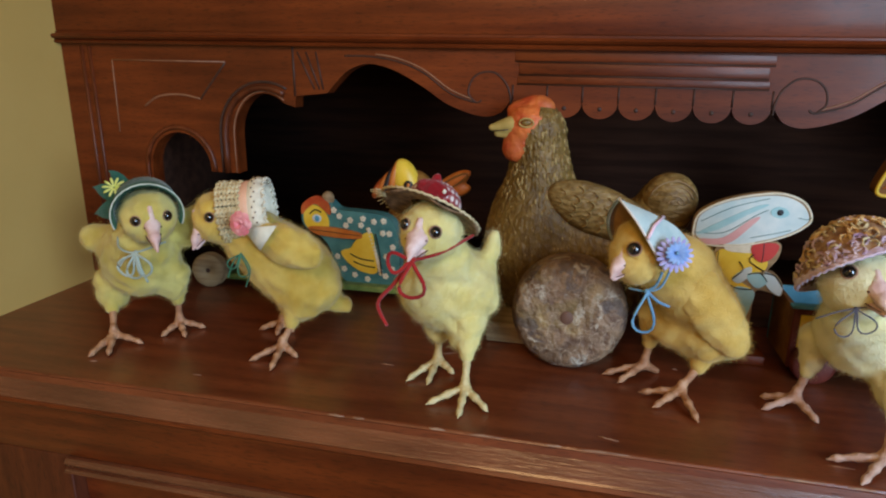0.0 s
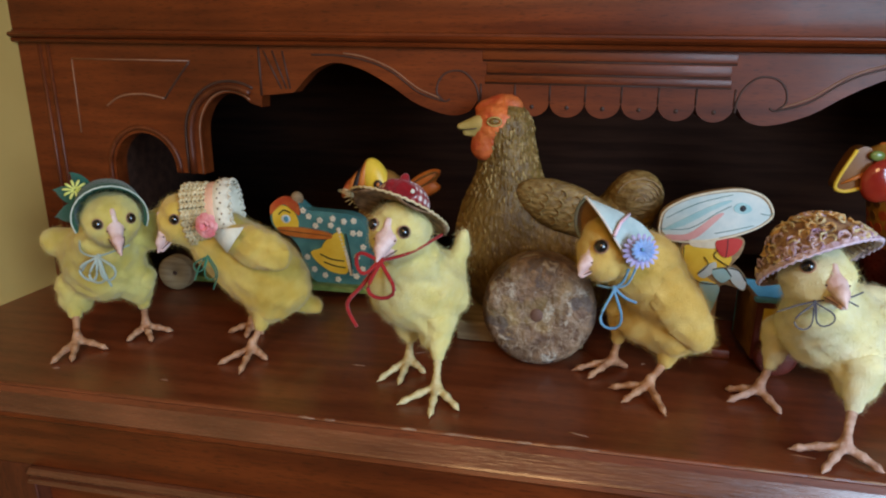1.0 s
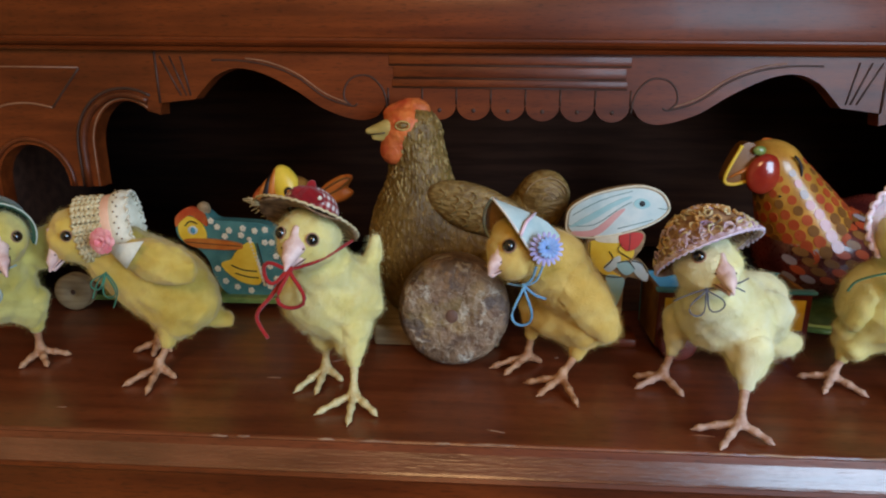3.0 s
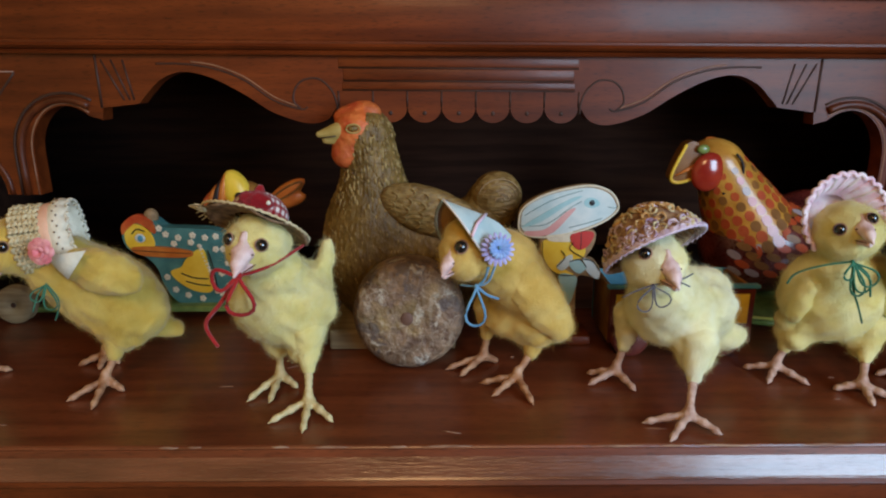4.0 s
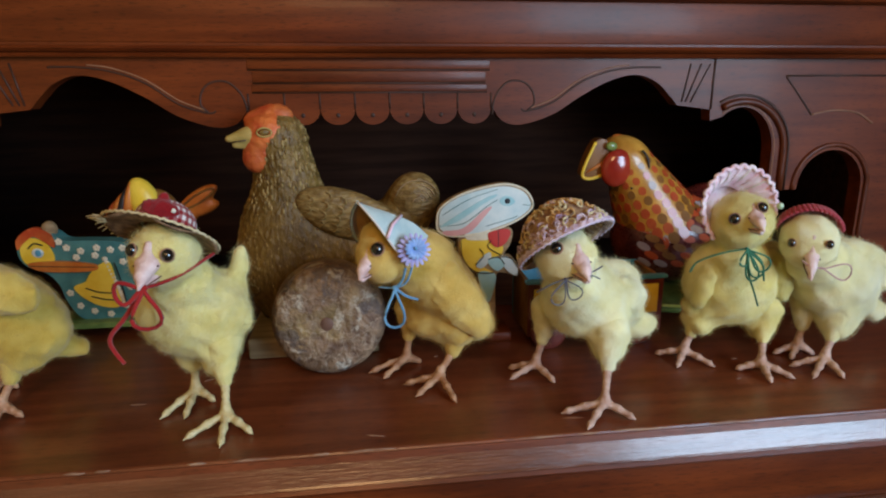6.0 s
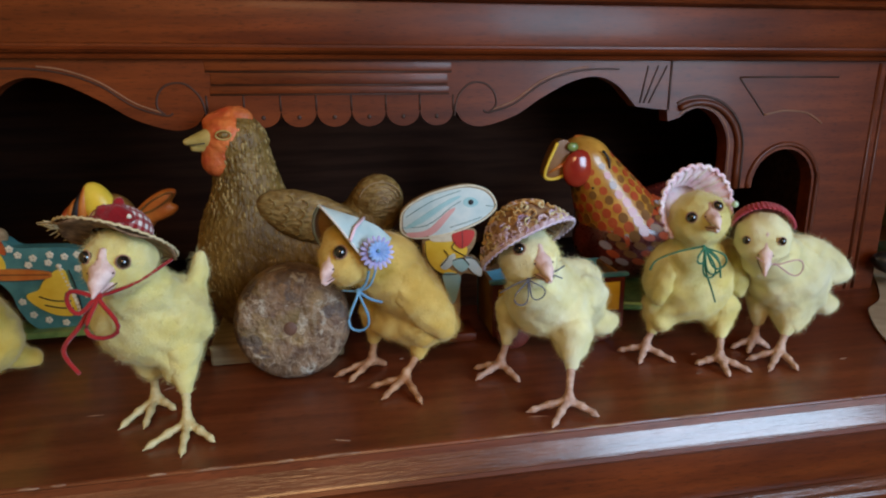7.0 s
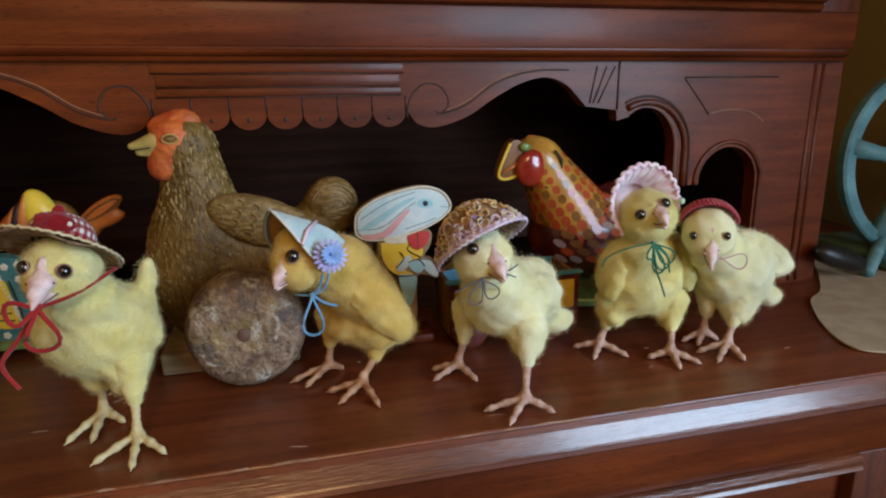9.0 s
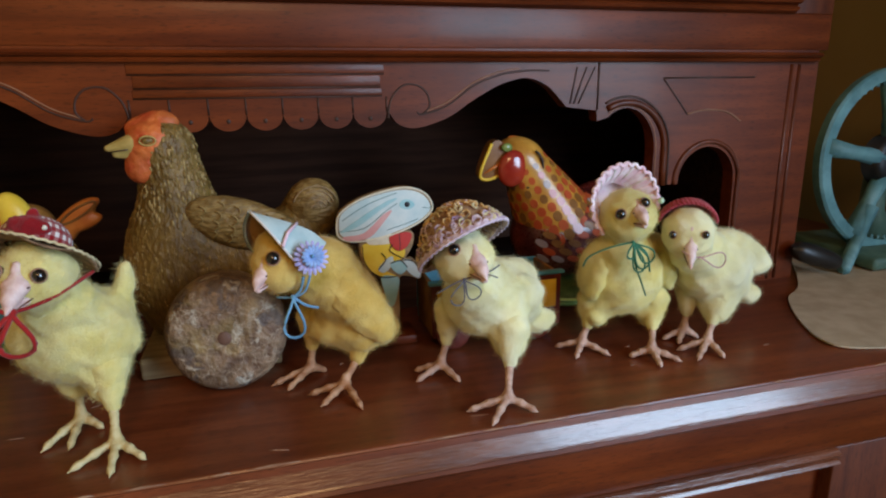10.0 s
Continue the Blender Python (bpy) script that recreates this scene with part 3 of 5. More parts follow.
# dark sheets over sides and shelf, painting the shade inside the niche
part("niche_lining", boxes(NICHE_SHADE_WOOD, (-HALF + 0.018, -HALF + 0.021, 0.02, 0.225, S + 0.0015, S + 0.197), (HALF - 0.023, HALF - 0.02, 0.02, 0.225, S + 0.0015, S + 0.197), (-HALF + 0.021, HALF - 0.023, 0.03, 0.225, S + 0.0004, S + 0.0015), bevel=0), side)
# shelf and base
XL, XR = LEFT - C + 0.0, 0.66
shelf = [(0.25, 0.0), (-0.1640, 0.0), (-0.1652, -0.0004), (-0.1658, -0.0013), (-0.1650, -0.0024), (-0.1646, -0.0030), (-0.1705, -0.0150), (-0.1718, -0.0165), (-0.1718, -0.0185), (-0.1700, -0.0205), (-0.160, -0.0210), (0.25, -0.0210)]
part("shelf", Shape().add(*sweep([(y, S + z) for y, z in shelf[:5] + shelf[9:]], XL, XR), WOOD_TOP), side, "worn brown shelf board with scratches", smooth=False)
part("shelf_edge", Shape().add(*sweep([(y, S + z) for y, z in [(-0.1644, -0.0030), (-0.1708, -0.0152), (-0.1716, -0.0162), (-0.1600, -0.0162), (-0.1600, -0.0030)]], XL, XR), WOOD_EDGE), side, "polished slanting front edge of the shelf", smooth=False)
part("shelf_lip", Shape().add(*sweep([(y, S + z) for y, z in [(-0.1600, -0.0164), (-0.1718, -0.0164), (-0.1732, -0.0182), (-0.1718, -0.0202), (-0.1690, -0.0213), (-0.1600, -0.0214)]], XL, XR), WOOD), side, smooth=False)
rng = random.Random(4)
x = -0.16
while x < 0.56:
    w = rng.uniform(0.004, 0.035)
    if rng.random() < 0.62:
        part("worn_edge", Shape().add(*tube([(x + w * i / 4, -0.1651 - rng.uniform(0, 0.0003), S - 0.0008 + rng.uniform(-0.0002, 0.0004)) for i in range(5)], [0.0002, 0.0006, 0.0008, 0.0006, 0.0002], 6), WORN), side)
    x += w + rng.uniform(0.001, 0.02)
part("base_rail", boxes(WOOD, (XL, XR - 0.01, -0.155, 0.24, S - 0.066, S - 0.0214), bevel=0.001), side)
base = [(-0.1555, -0.066), (-0.1575, -0.0665), (-0.1600, -0.0690), (-0.1585, -0.0715), (-0.1560, -0.0722), (-0.1590, -0.0735), (-0.1605, -0.0755), (-0.1570, -0.0780), (-0.150, -0.0785), (-0.150, -0.066)]
part("base_moulding", Shape().add(*sweep([(y, S + z) for y, z in base], -0.352, 0.360), WOOD_EDGE), side, smooth=False)
part("base_stile", boxes(WOOD_V, (XL, -0.352, -0.155, 0.24, 0.03, S - 0.066), bevel=0.001), side)
part("base_stile", boxes(WOOD_V, (0.360, XR - 0.01, -0.155, 0.24, 0.03, S - 0.066), bevel=0.001), side)
part("base_panel", boxes(WOOD, (-0.352, 0.360, -0.145, 0.24, 0.03, S - 0.066), bevel=0.001), side)
part("plinth", boxes(WOOD, (XL, XR - 0.01, -0.16, 0.24, 0.0, 0.03), bevel=0.001), side)
# scratches on the shelf
for i in range(12):
    x, y, a, w = rng.uniform(-0.40, 0.40), rng.uniform(-0.160, -0.05), rng.uniform(-0.5, 0.5), rng.uniform(0.003, 0.012)
    pts = [(x + w * math.cos(a) * k / 3, y + w * math.sin(a) * k / 3, S + 0.0001) for k in range(4)]
    part("scratch", Shape().add(*tube(pts, [0.0001, 0.00035, 0.0003, 0.0001], 5), WORN), side)

# the old hutch sags a little towards one end
for ob in side.children:
    for v in ob.data.vertices:
        if v.co.z > S + 0.003:
            v.co.z -= 0.012 * (v.co.x - 0.04) * min(1.0, (v.co.z - S) / 0.1)
    ob.data.update()

# ---- felted chick figures ----


def basis(axis, front):
    """Columns: sideways, front, along the axis."""
    a = Vector(axis).normalized()
    f = Vector(front)
    f = (f - a * f.dot(a)).normalized()
    return f.cross(a), f, a


def ring_points(centre, axis, front, h, r, span=(0, 360), n=40, wobble=0.0, waves=12, lift=0.0):
    sx, sy, sz = basis(axis, front)
    c = Vector(centre)
    out = []
    for j in range(n if span == (0, 360) else n + 1):
        a = radians(span[0] + (span[1] - span[0]) * j / n)
        out.append(c + (sx * math.cos(a) + sy * math.sin(a)) * (r + wobble * math.sin(waves * a)) + sz * (h + lift * math.cos(waves * a)))
    return out


def toes(ankle, spread, r, back=0.010):
    """A bird's foot: a shank end with three toes (degrees, length) and a hind toe."""
    x, y = ankle
    mid = sorted(spread)[1][0]
    out = []
    for a, n in spread:
        c, s = math.cos(radians(a)), math.sin(radians(a))
        k = (x + c * n * 0.45, y + s * n * 0.45, S + 0.0046)
        out += [rod((x, y, S + 0.0065), k, r * 1.1, r * 0.95), rod(k, (x + c * n * 0.82, y + s * n * 0.82, S + 0.0025), r * 0.95, r * 0.8), rod((x + c * n * 0.8, y + s * n * 0.8, S + 0.0025), (x + c * n, y + s * n, S + 0.0011), r * 0.7, r * 0.25)]
    c, s = math.cos(radians(mid + 175)), math.sin(radians(mid + 175))
    out += [rod((x, y, S + 0.0065), (x + c * back, y + s * back, S + 0.0018), r, r * 0.5)]
    return out


def beak_and_face(s, h, hr, tip, r):
    """A clay beak with its pink bridge up to the forehead, nostrils and the line of the mouth."""
    up = Vector((0, 0, 1))
    d = (tip - h).normalized()
    across = d.cross(up).normalized()
    brow = h + (d + up * 0.90).normalized() * hr * 0.995
    bridge = h + (d + up * 0.30).normalized() * hr * 1.07
    mid = bridge + (tip - bridge) * 0.52 + up * 0.0010
    gape = h + (d - up * 0.10).normalized() * hr * 0.92
    upper = [rod(brow, bridge, r * 0.26, r * 0.50), rod(bridge + across * r * 0.32, mid, r * 0.52, r * 0.40), rod(bridge - across * r * 0.32, mid, r * 0.52, r * 0.40), rod(mid, tip, r * 0.40, 0.0008)]
    s.add(*soft(upper, 0.0008, 0.0026, 0.00012, 0.004), SKIN)
    s.add(*soft([rod(gape + across * r * 0.45, gape + (tip - gape) * 0.75 - up * 0.0010, r * 0.36, 0.0011), rod(gape - across * r * 0.45, gape + (tip - gape) * 0.75 - up * 0.0010, r * 0.36, 0.0011)], 0.0008, 0.002), SKIN)
    for g in (1, -1):
        w = across * g
        s.add(*tube([gape + w * r * 0.86 + up * 0.0006, gape + (tip - gape) * 0.35 + w * r * 0.66 + up * 0.0004, gape + (tip - gape) * 0.78 + w * r * 0.30], [0.0003, 0.00038, 0.0002], 5), NOSTRIL)
        s.add(*ball(bridge + (mid - bridge) * 0.25 + w * r * 0.80 + up * r * 0.10, (0.0007, 0.0007, 0.0005), 8, 6), NOSTRIL)


def chick(label, wool, leg, body, head, beak, eyes, hips, feet, seed, lumps=0.0005, second=None, eye_r=0.0031, beak_r=0.0058, wings=()):
    s = Shape()
    hc, hr = head
    h, tip = Vector(hc), Vector(beak)
    d = (tip - h).normalized()
    b = soft(body + [egg(hc, (hr, hr, hr * 0.97)), egg(h + d * hr * 0.45, (hr * 0.64, hr * 0.64, hr * 0.62))], 0.0017, 0.0070, lumps, 0.017)
    s.add(*b, wool)
    s.add(*fibres(b, 15000, 0.0046, 0.000045, seed, 0.95), wool)
    s.add(*fibres(b, 500, 0.0085, 0.00004, seed + 20, 1.0), wool)
    for w in wings:
        q = soft([w], 0.0016, 0.002, 0.0005, 0.015)
        s.add(*q, wool)
        s.add(*fibres(q, 1800, 0.0046, 0.000045, seed + 30, 0.95), wool)
    if second:
        s.add(*fibres(b, 5000, 0.0046, 0.000045, seed + 50, 0.95), second)
    beak_and_face(s, h, hr, tip, beak_r)
    for e in eyes:
        n = (Vector(e) - h).normalized()
        off = np.asarray(b[0]) - np.array(h)
        far = np.linalg.norm(off, axis=1)
        out = far[(off @ np.array(n)) / far > 0.985].max()
        s.add(*ball(h + n * (out - eye_r * 0.05), eye_r, 16, 12), EYE)
        s.add(*tube(ring_points(h, n, (0.1, 0.2, 1), out + 0.0002, eye_r * 1.02, n=20), eye_r * 0.13, 5, True), LID)
    for hip, (ankle, spread) in zip(hips, feet):
        a = Vector((*ankle, S + 0.008))
        hip = Vector(hip)
        thigh = soft([rod(hip + Vector((0, 0, 0.010)), hip * 0.62 + a * 0.38, 0.0105, 0.0042)], 0.0018, 0.004, 0.0004)
        s.add(*thigh, wool)
        s.add(*fibres(thigh, 900, 0.0040, 0.000045, seed + 9, 0.95), wool)
        knee = hip * 0.6 + a * 0.4
        s.add(*soft([rod(knee, a, 0.0026, 0.0018), rod(a, a + Vector((0, 0, 0.003)), 0.0029, 0.0023)] + toes(ankle, spread, 0.0020), 0.0009, 0.0022, 0.00018, 0.004), leg)
    return solid("felt_chick", s, label, "chick figure", group="felt chicks on the shelf")


chick("small yellow felt chick with outspread wings and clay feet", OLD_GOLD, LEG,
      [egg((-0.3390, -0.094, 0.957), (0.0265, 0.025, 0.028)), egg((-0.3280, -0.104, 0.971), (0.018, 0.017, 0.016)), egg((-0.3630, -0.098, 0.9680), (0.0200, 0.009, 0.0110), (0, 8, 0)), egg((-0.3020, -0.085, 0.9790), (0.0190, 0.009, 0.013), (0, -30, 0)),
       egg((-0.3610, -0.099, 0.934), (0.011, 0.012, 0.016)), egg((-0.3200, -0.088, 0.939), (0.0085, 0.010, 0.014))],
      ((-0.3120, -0.1150, 0.9925), 0.0172), (-0.2890, -0.1390, 0.9768), [(-0.3073, -0.1315, 0.9932), (-0.2955, -0.1194, 0.9945)],
      [(-0.3625, -0.100, 0.9290), (-0.3195, -0.086, 0.9330)],
      [((-0.3508, -0.1151), [(-87, 0.027), (-60, 0.025), (4, 0.022)]), ((-0.3214, -0.084), [(-103, 0.017), (-45, 0.019), (20, 0.018)])], 1)
chick("golden felt chick standing in profile with clay feet", GOLD, LEG,
      [egg((-0.2330, -0.080, 0.955), (0.040, 0.026, 0.025), (0, 36, 0)), egg((-0.2510, -0.090, 0.974), (0.022, 0.019, 0.020)), egg((-0.2190, -0.106, 0.9770), (0.0230, 0.010, 0.0125), (0, 18, 0)), egg((-0.2080, -0.066, 0.9270), (0.014, 0.008, 0.007), (0, 20, 0)), egg((-0.2230, -0.088, 0.937), (0.014, 0.014, 0.018))],
      ((-0.2690, -0.1000, 0.9925), 0.0168), (-0.2832, -0.1130, 0.9716), [(-0.2667, -0.1165, 0.9946)],
      [(-0.2240, -0.092, 0.9260), (-0.2440, -0.068, 0.9240)],
      [((-0.2301, -0.1027), [(-132, 0.023), (-80, 0.027), (-18, 0.013)]), ((-0.2496, -0.065), [(-156, 0.017), (-84, 0.013), (-19, 0.011)])], 2, beak_r=0.0050, wings=[egg((-0.2190, -0.1080, 0.9770), (0.0235, 0.009, 0.0125), (0, 18, 0))])
chick("yellow felt chick with a long clay beak stepping forward", YELLOW, LEG_PALE,
      [egg((-0.1165, -0.108, 0.9600), (0.0275, 0.026, 0.025), (0, -20, 0)), egg((-0.1095, -0.103, 0.9560), (0.0210, 0.023, 0.020)), egg((-0.1165, -0.123, 0.9810), (0.0165, 0.016, 0.016)), egg((-0.1000, -0.118, 0.9600), (0.016, 0.009, 0.013), (0, 30, 20)), egg((-0.1330, -0.112, 0.9600), (0.014, 0.010, 0.013), (0, -25, -20)), egg((-0.0930, -0.096, 0.9790), (0.0050, 0.0060, 0.0145), (0, 12, 0)), egg((-0.1035, -0.117, 0.9390), (0.0105, 0.011, 0.015)), egg((-0.1230, -0.100, 0.9360), (0.010, 0.011, 0.015))],
      ((-0.1195, -0.1350, 1.0005), 0.0165), (-0.1244, -0.1630, 0.9910), [(-0.1137, -0.1501, 1.0038), (-0.1290, -0.1473, 1.0060)],
      [(-0.1010, -0.120, 0.9340), (-0.1230, -0.099, 0.9310)],
      [((-0.1004, -0.1295), [(-142, 0.025), (-87, 0.026), (-42, 0.022)]), ((-0.1247, -0.0973), [(-121, 0.028), (-91, 0.026), (-30, 0.014)])], 3, wings=[egg((-0.0990, -0.1195, 0.9590), (0.0160, 0.007, 0.0120), (0, 30, 25))], second=PALE, beak_r=0.0072, eye_r=0.0031)
chick("tan felt chick bending forward with clay feet", TAN, LEG,
      [egg((0.0240, -0.086, 0.9610), (0.034, 0.022, 0.0195), (0, 52, 0)), egg((0.0330, -0.102, 0.9590), (0.033, 0.006, 0.0125), (0, 56, 0)), egg((-0.0125, -0.1150, 0.9985), (0.0100, 0.0100, 0.0110)), egg((0.0120, -0.095, 0.9780), (0.021, 0.018, 0.020)), egg((0.0220, -0.080, 0.9380), (0.021, 0.018, 0.014)), egg((0.0470, -0.076, 0.9310), (0.014, 0.009, 0.013), (0, 50, 0)), egg((0.0330, -0.090, 0.9350), (0.014, 0.014, 0.014), (0, 40, 0))],
      ((-0.0095, -0.1150, 0.9890), 0.0150), (-0.0241, -0.1310, 0.9805), [(-0.0134, -0.1278, 0.9958)],
      [(0.0350, -0.092, 0.9260), (0.0060, -0.073, 0.9310)],
      [((0.0214, -0.1015), [(175, 0.023), (-138, 0.022), (-75, 0.026)]), ((0.0028, -0.0724), [(-162, 0.027), (-132, 0.025), (19, 0.010)])], 4, beak_r=0.0050, eye_r=0.0036, second=GOLD, wings=[egg((0.0310, -0.1060, 0.9600), (0.033, 0.0065, 0.0130), (0, 56, 0))])
chick("pale yellow felt chick lifting one clay foot", PALE, LEG_PINK,
      [egg((0.1080, -0.109, 0.9555), (0.0255, 0.025, 0.024)), egg((0.0980, -0.121, 0.9690), (0.0170, 0.0165, 0.018)), egg((0.1270, -0.102, 0.9600), (0.019, 0.015, 0.016)), egg((0.1260, -0.116, 0.9570), (0.018, 0.007, 0.012), (0, 24, 15)), egg((0.1510, -0.092, 0.9280), (0.0125, 0.008, 0.008), (0, -15, 0)), egg((0.1370, -0.097, 0.9430), (0.014, 0.014, 0.013)), egg((0.1185, -0.126, 0.9380), (0.0115, 0.012, 0.018))],
      ((0.0875, -0.1350, 0.9890), 0.0163), (0.0910, -0.1630, 0.9839), [(0.0790, -0.1464, 0.9971), (0.1040, -0.1270, 0.9930)],
      [(0.1175, -0.130, 0.9320), (0.0900, -0.095, 0.9330)],
      [((0.1093, -0.1472), [(178, 0.025), (-132, 0.024), (-40, 0.018)]), ((0.0838, -0.0939), [(158, 0.018), (-155, 0.021), (-65, 0.019)])], 5, wings=[egg((0.1280, -0.1180, 0.9580), (0.0180, 0.007, 0.0125), (0, 22, 15))], second=YELLOW, beak_r=0.0062)
chick("upright yellow felt chick with clay feet facing the room", YELLOW, LEG_PINK,
      [egg((0.2140, -0.090, 0.9530), (0.0270, 0.025, 0.0275)), egg((0.2080, -0.100, 0.9730), (0.0185, 0.018, 0.015)), egg((0.1900, -0.092, 0.9600), (0.009, 0.012, 0.018), (0, 12, 0)), egg((0.2440, -0.085, 0.9600), (0.012, 0.011, 0.021), (0, -25, 0)), egg((0.1945, -0.088, 0.9300), (0.010, 0.012, 0.013)), egg((0.2320, -0.096, 0.9300), (0.010, 0.012, 0.014))],
      ((0.2030, -0.1100, 0.9990), 0.0174), (0.1982, -0.1390, 0.9995), [(0.1912, -0.1221, 1.0031), (0.2041, -0.1243, 1.0089)],
      [(0.1930, -0.088, 0.9260), (0.2330, -0.100, 0.9260)],
      [((0.1866, -0.0883), [(153, 0.019), (-130, 0.018), (-51, 0.021)]), ((0.2248, -0.1137), [(163, 0.015), (-100, 0.017), (-42, 0.020)])], 6, wings=[egg((0.1890, -0.0980, 0.9580), (0.0065, 0.010, 0.0185), (0, 10, 0)), egg((0.2410, -0.0960, 0.9590), (0.0075, 0.010, 0.0190), (0, -20, 0))], second=GOLD, beak_r=0.0054)
chick("pale yellow felt chick with a hanging head and clay feet", PALE, LEG_PINK,
      [egg((0.2770, -0.098, 0.9560), (0.029, 0.023, 0.025), (0, 30, 0)), egg((0.2560, -0.110, 0.9720), (0.0185, 0.016, 0.0165)), egg((0.2920, -0.104, 0.9660), (0.025, 0.011, 0.0125), (0, 28, 0)), egg((0.3240, -0.083, 0.9250), (0.010, 0.008, 0.008)), egg((0.2920, -0.095, 0.9400), (0.018, 0.016, 0.015)), egg((0.2810, -0.103, 0.9310), (0.012, 0.012, 0.017))],
      ((0.2405, -0.1200, 0.9875), 0.0160), (0.2291, -0.1410, 0.9702), [(0.2400, -0.1359, 0.9896), (0.2258, -0.1261, 0.9885)],
      [(0.2790, -0.106, 0.9250), (0.2680, -0.090, 0.9270)],
      [((0.2696, -0.1122), [(175, 0.023), (-140, 0.026), (-90, 0.019)]), ((0.2662, -0.0906), [(-178, 0.018), (-138, 0.016), (-37, 0.010)])], 7, beak_r=0.0047, eye_r=0.0024, wings=[egg((0.2930, -0.1080, 0.9665), (0.0285, 0.0080, 0.0115), (0, 30, 0))])

# ---- hats and bows ----


def cap(centre, axis, front, rings, thick=0.0009, seg=40, wave=0.0, waves=9, span=(0, 360)):
    """A turned cloth shell: rings of (height along the axis, radius), closed by an inner layer. Angles count from the right side over the front."""
    sx, sy, sz = basis(axis, front)
    c = Vector(centre)
    full = span == (0, 360)
    cols = seg if full else seg + 1
    v, f = [], []
    for layer in (0, 1):
        for i, (h, r) in enumerate(rings):
            for j in range(cols):
                a = radians(span[0] + (span[1] - span[0]) * j / seg)
                k = wave * math.sin(waves * a) * (i / (len(rings) - 1)) ** 2
                rr = max(r - layer * thick, 0.0002)
                v.append(c + (sx * math.cos(a) + sy * math.sin(a)) * rr + sz * (h + k - layer * thick * 0.5))
    n, m = len(rings), cols
    for layer in (0, 1):
        o = layer * n * m
        for i in range(n - 1):
            for j in range(m if full else m - 1):
                q = [o + i * m + j, o + (i + 1) * m + j, o + (i + 1) * m + (j + 1) % m, o + i * m + (j + 1) % m]
                f.append(q if layer == 0 else q[::-1])
    for j in range(m if full else m - 1):
        e = (n - 1) * m
        f.append([e + j, n * m + e + j, n * m + e + (j + 1) % m, e + (j + 1) % m])
    return [tuple(p) for p in v], f


def drop_loop(c, w, h, lean, n=18, depth=0.003):
    """A hanging loop of cord that starts and ends at c."""
    out = []
    for i in range(n + 1):
        t = 2 * math.pi * i / n
        x, z = w * math.sin(t) * (1 - math.cos(t)) * 0.6, -h * (1 - math.cos(t)) / 2
        a = radians(lean)
        out.append(Vector(c) + Vector((x * math.cos(a) - z * math.sin(a), -depth * math.sin(t / 2), x * math.sin(a) + z * math.cos(a))))
    return out


def bow(label, material, r, knot, loops, tails, neck=None, group=""):
    t = thing("neck_bow", label, "bow", knot, "bows round the chicks' necks")
    k = Vector((0, 0, 0))
    part("knot", Shape().add(*ball(k, (r * 2.0, r * 1.8, r * 1.7), 10, 8), material), t)
    for w, h, lean in loops:
        part("loop", Shape().add(*tube(drop_loop(k, w, h, lean), r, 6), material), t)
    for pts in tails:
        part("tail", Shape().add(*tube(smooth_line([k] + [Vector(p) for p in pts], 5), r, 6), material), t)
    if neck:
        part("neck_cord", Shape().add(*tube(smooth_line([Vector(p) - Vector(knot) for p in neck], 6), r * 0.8, 6), material), t)
    return t


def petals(t, name, centre, face, n, inner, outer, width, material, twist=0.0, lift=0.0):
    sx, sy, sz = basis(face, (0.02, 0.03, 1))
    c = Vector(centre)
    for i in range(n):
        a = 2 * math.pi * (i + twist) / n
        d = sx * math.cos(a) + sy * math.sin(a)
        w = d.cross(sz)
        v, f = [], []
        rows = ((inner, 0.35, 0.0), (inner * 0.4 + outer * 0.6, 1.0, 0.0012 + lift), (outer * 0.92, 0.7, 0.0010 + lift), (outer, 0.15, 0.0004 + lift))
        for layer in (0, 1):
            for r, k, z in rows:
                for s in (-1, 0, 1):
                    v.append(c + d * r + w * (s * width * k) + sz * (z + (0.0004 if s == 0 else 0) - layer * 0.0004))
        for layer in (0, 1):
            for i2 in range(3):
                for j in range(2):
                    q = [layer * 12 + i2 * 3 + j, layer * 12 + (i2 + 1) * 3 + j, layer * 12 + (i2 + 1) * 3 + j + 1, layer * 12 + i2 * 3 + j + 1]
                    f.append(q if layer else q[::-1])
        part(name, Shape().add(v, f, material), t)


HATS = "hats on the felt chicks"

# green felt bonnet
hc = Vector((-0.3135, -0.114, 0.9965))
t = thing("felt_bonnet", "dark green felt bonnet with stitched rim, leaves and a lime flower", "hat", (0, 0, 0), HATS)
ax = Vector((-0.62, 0.72, 0.22))
shell = [(0.0215, 0.001), (0.0205, 0.008), (0.0165, 0.0150), (0.0090, 0.0188), (0.0000, 0.0200), (-0.0095, 0.0210)]
part("crown", Shape().add(*cap(hc, ax, Vector((0, 0, 1)), shell, 0.0012, 44, span=(-22, 202)), GREEN_FELT), t)
part("rim_stitching", Shape().add(*tube(ring_points(hc, ax, Vector((0, 0, 1)), -0.0096, 0.0211, (-22, 202), 60, lift=0.0003, waves=26), 0.00045, 5), STITCH), t, "pale stitched thread along the rim")
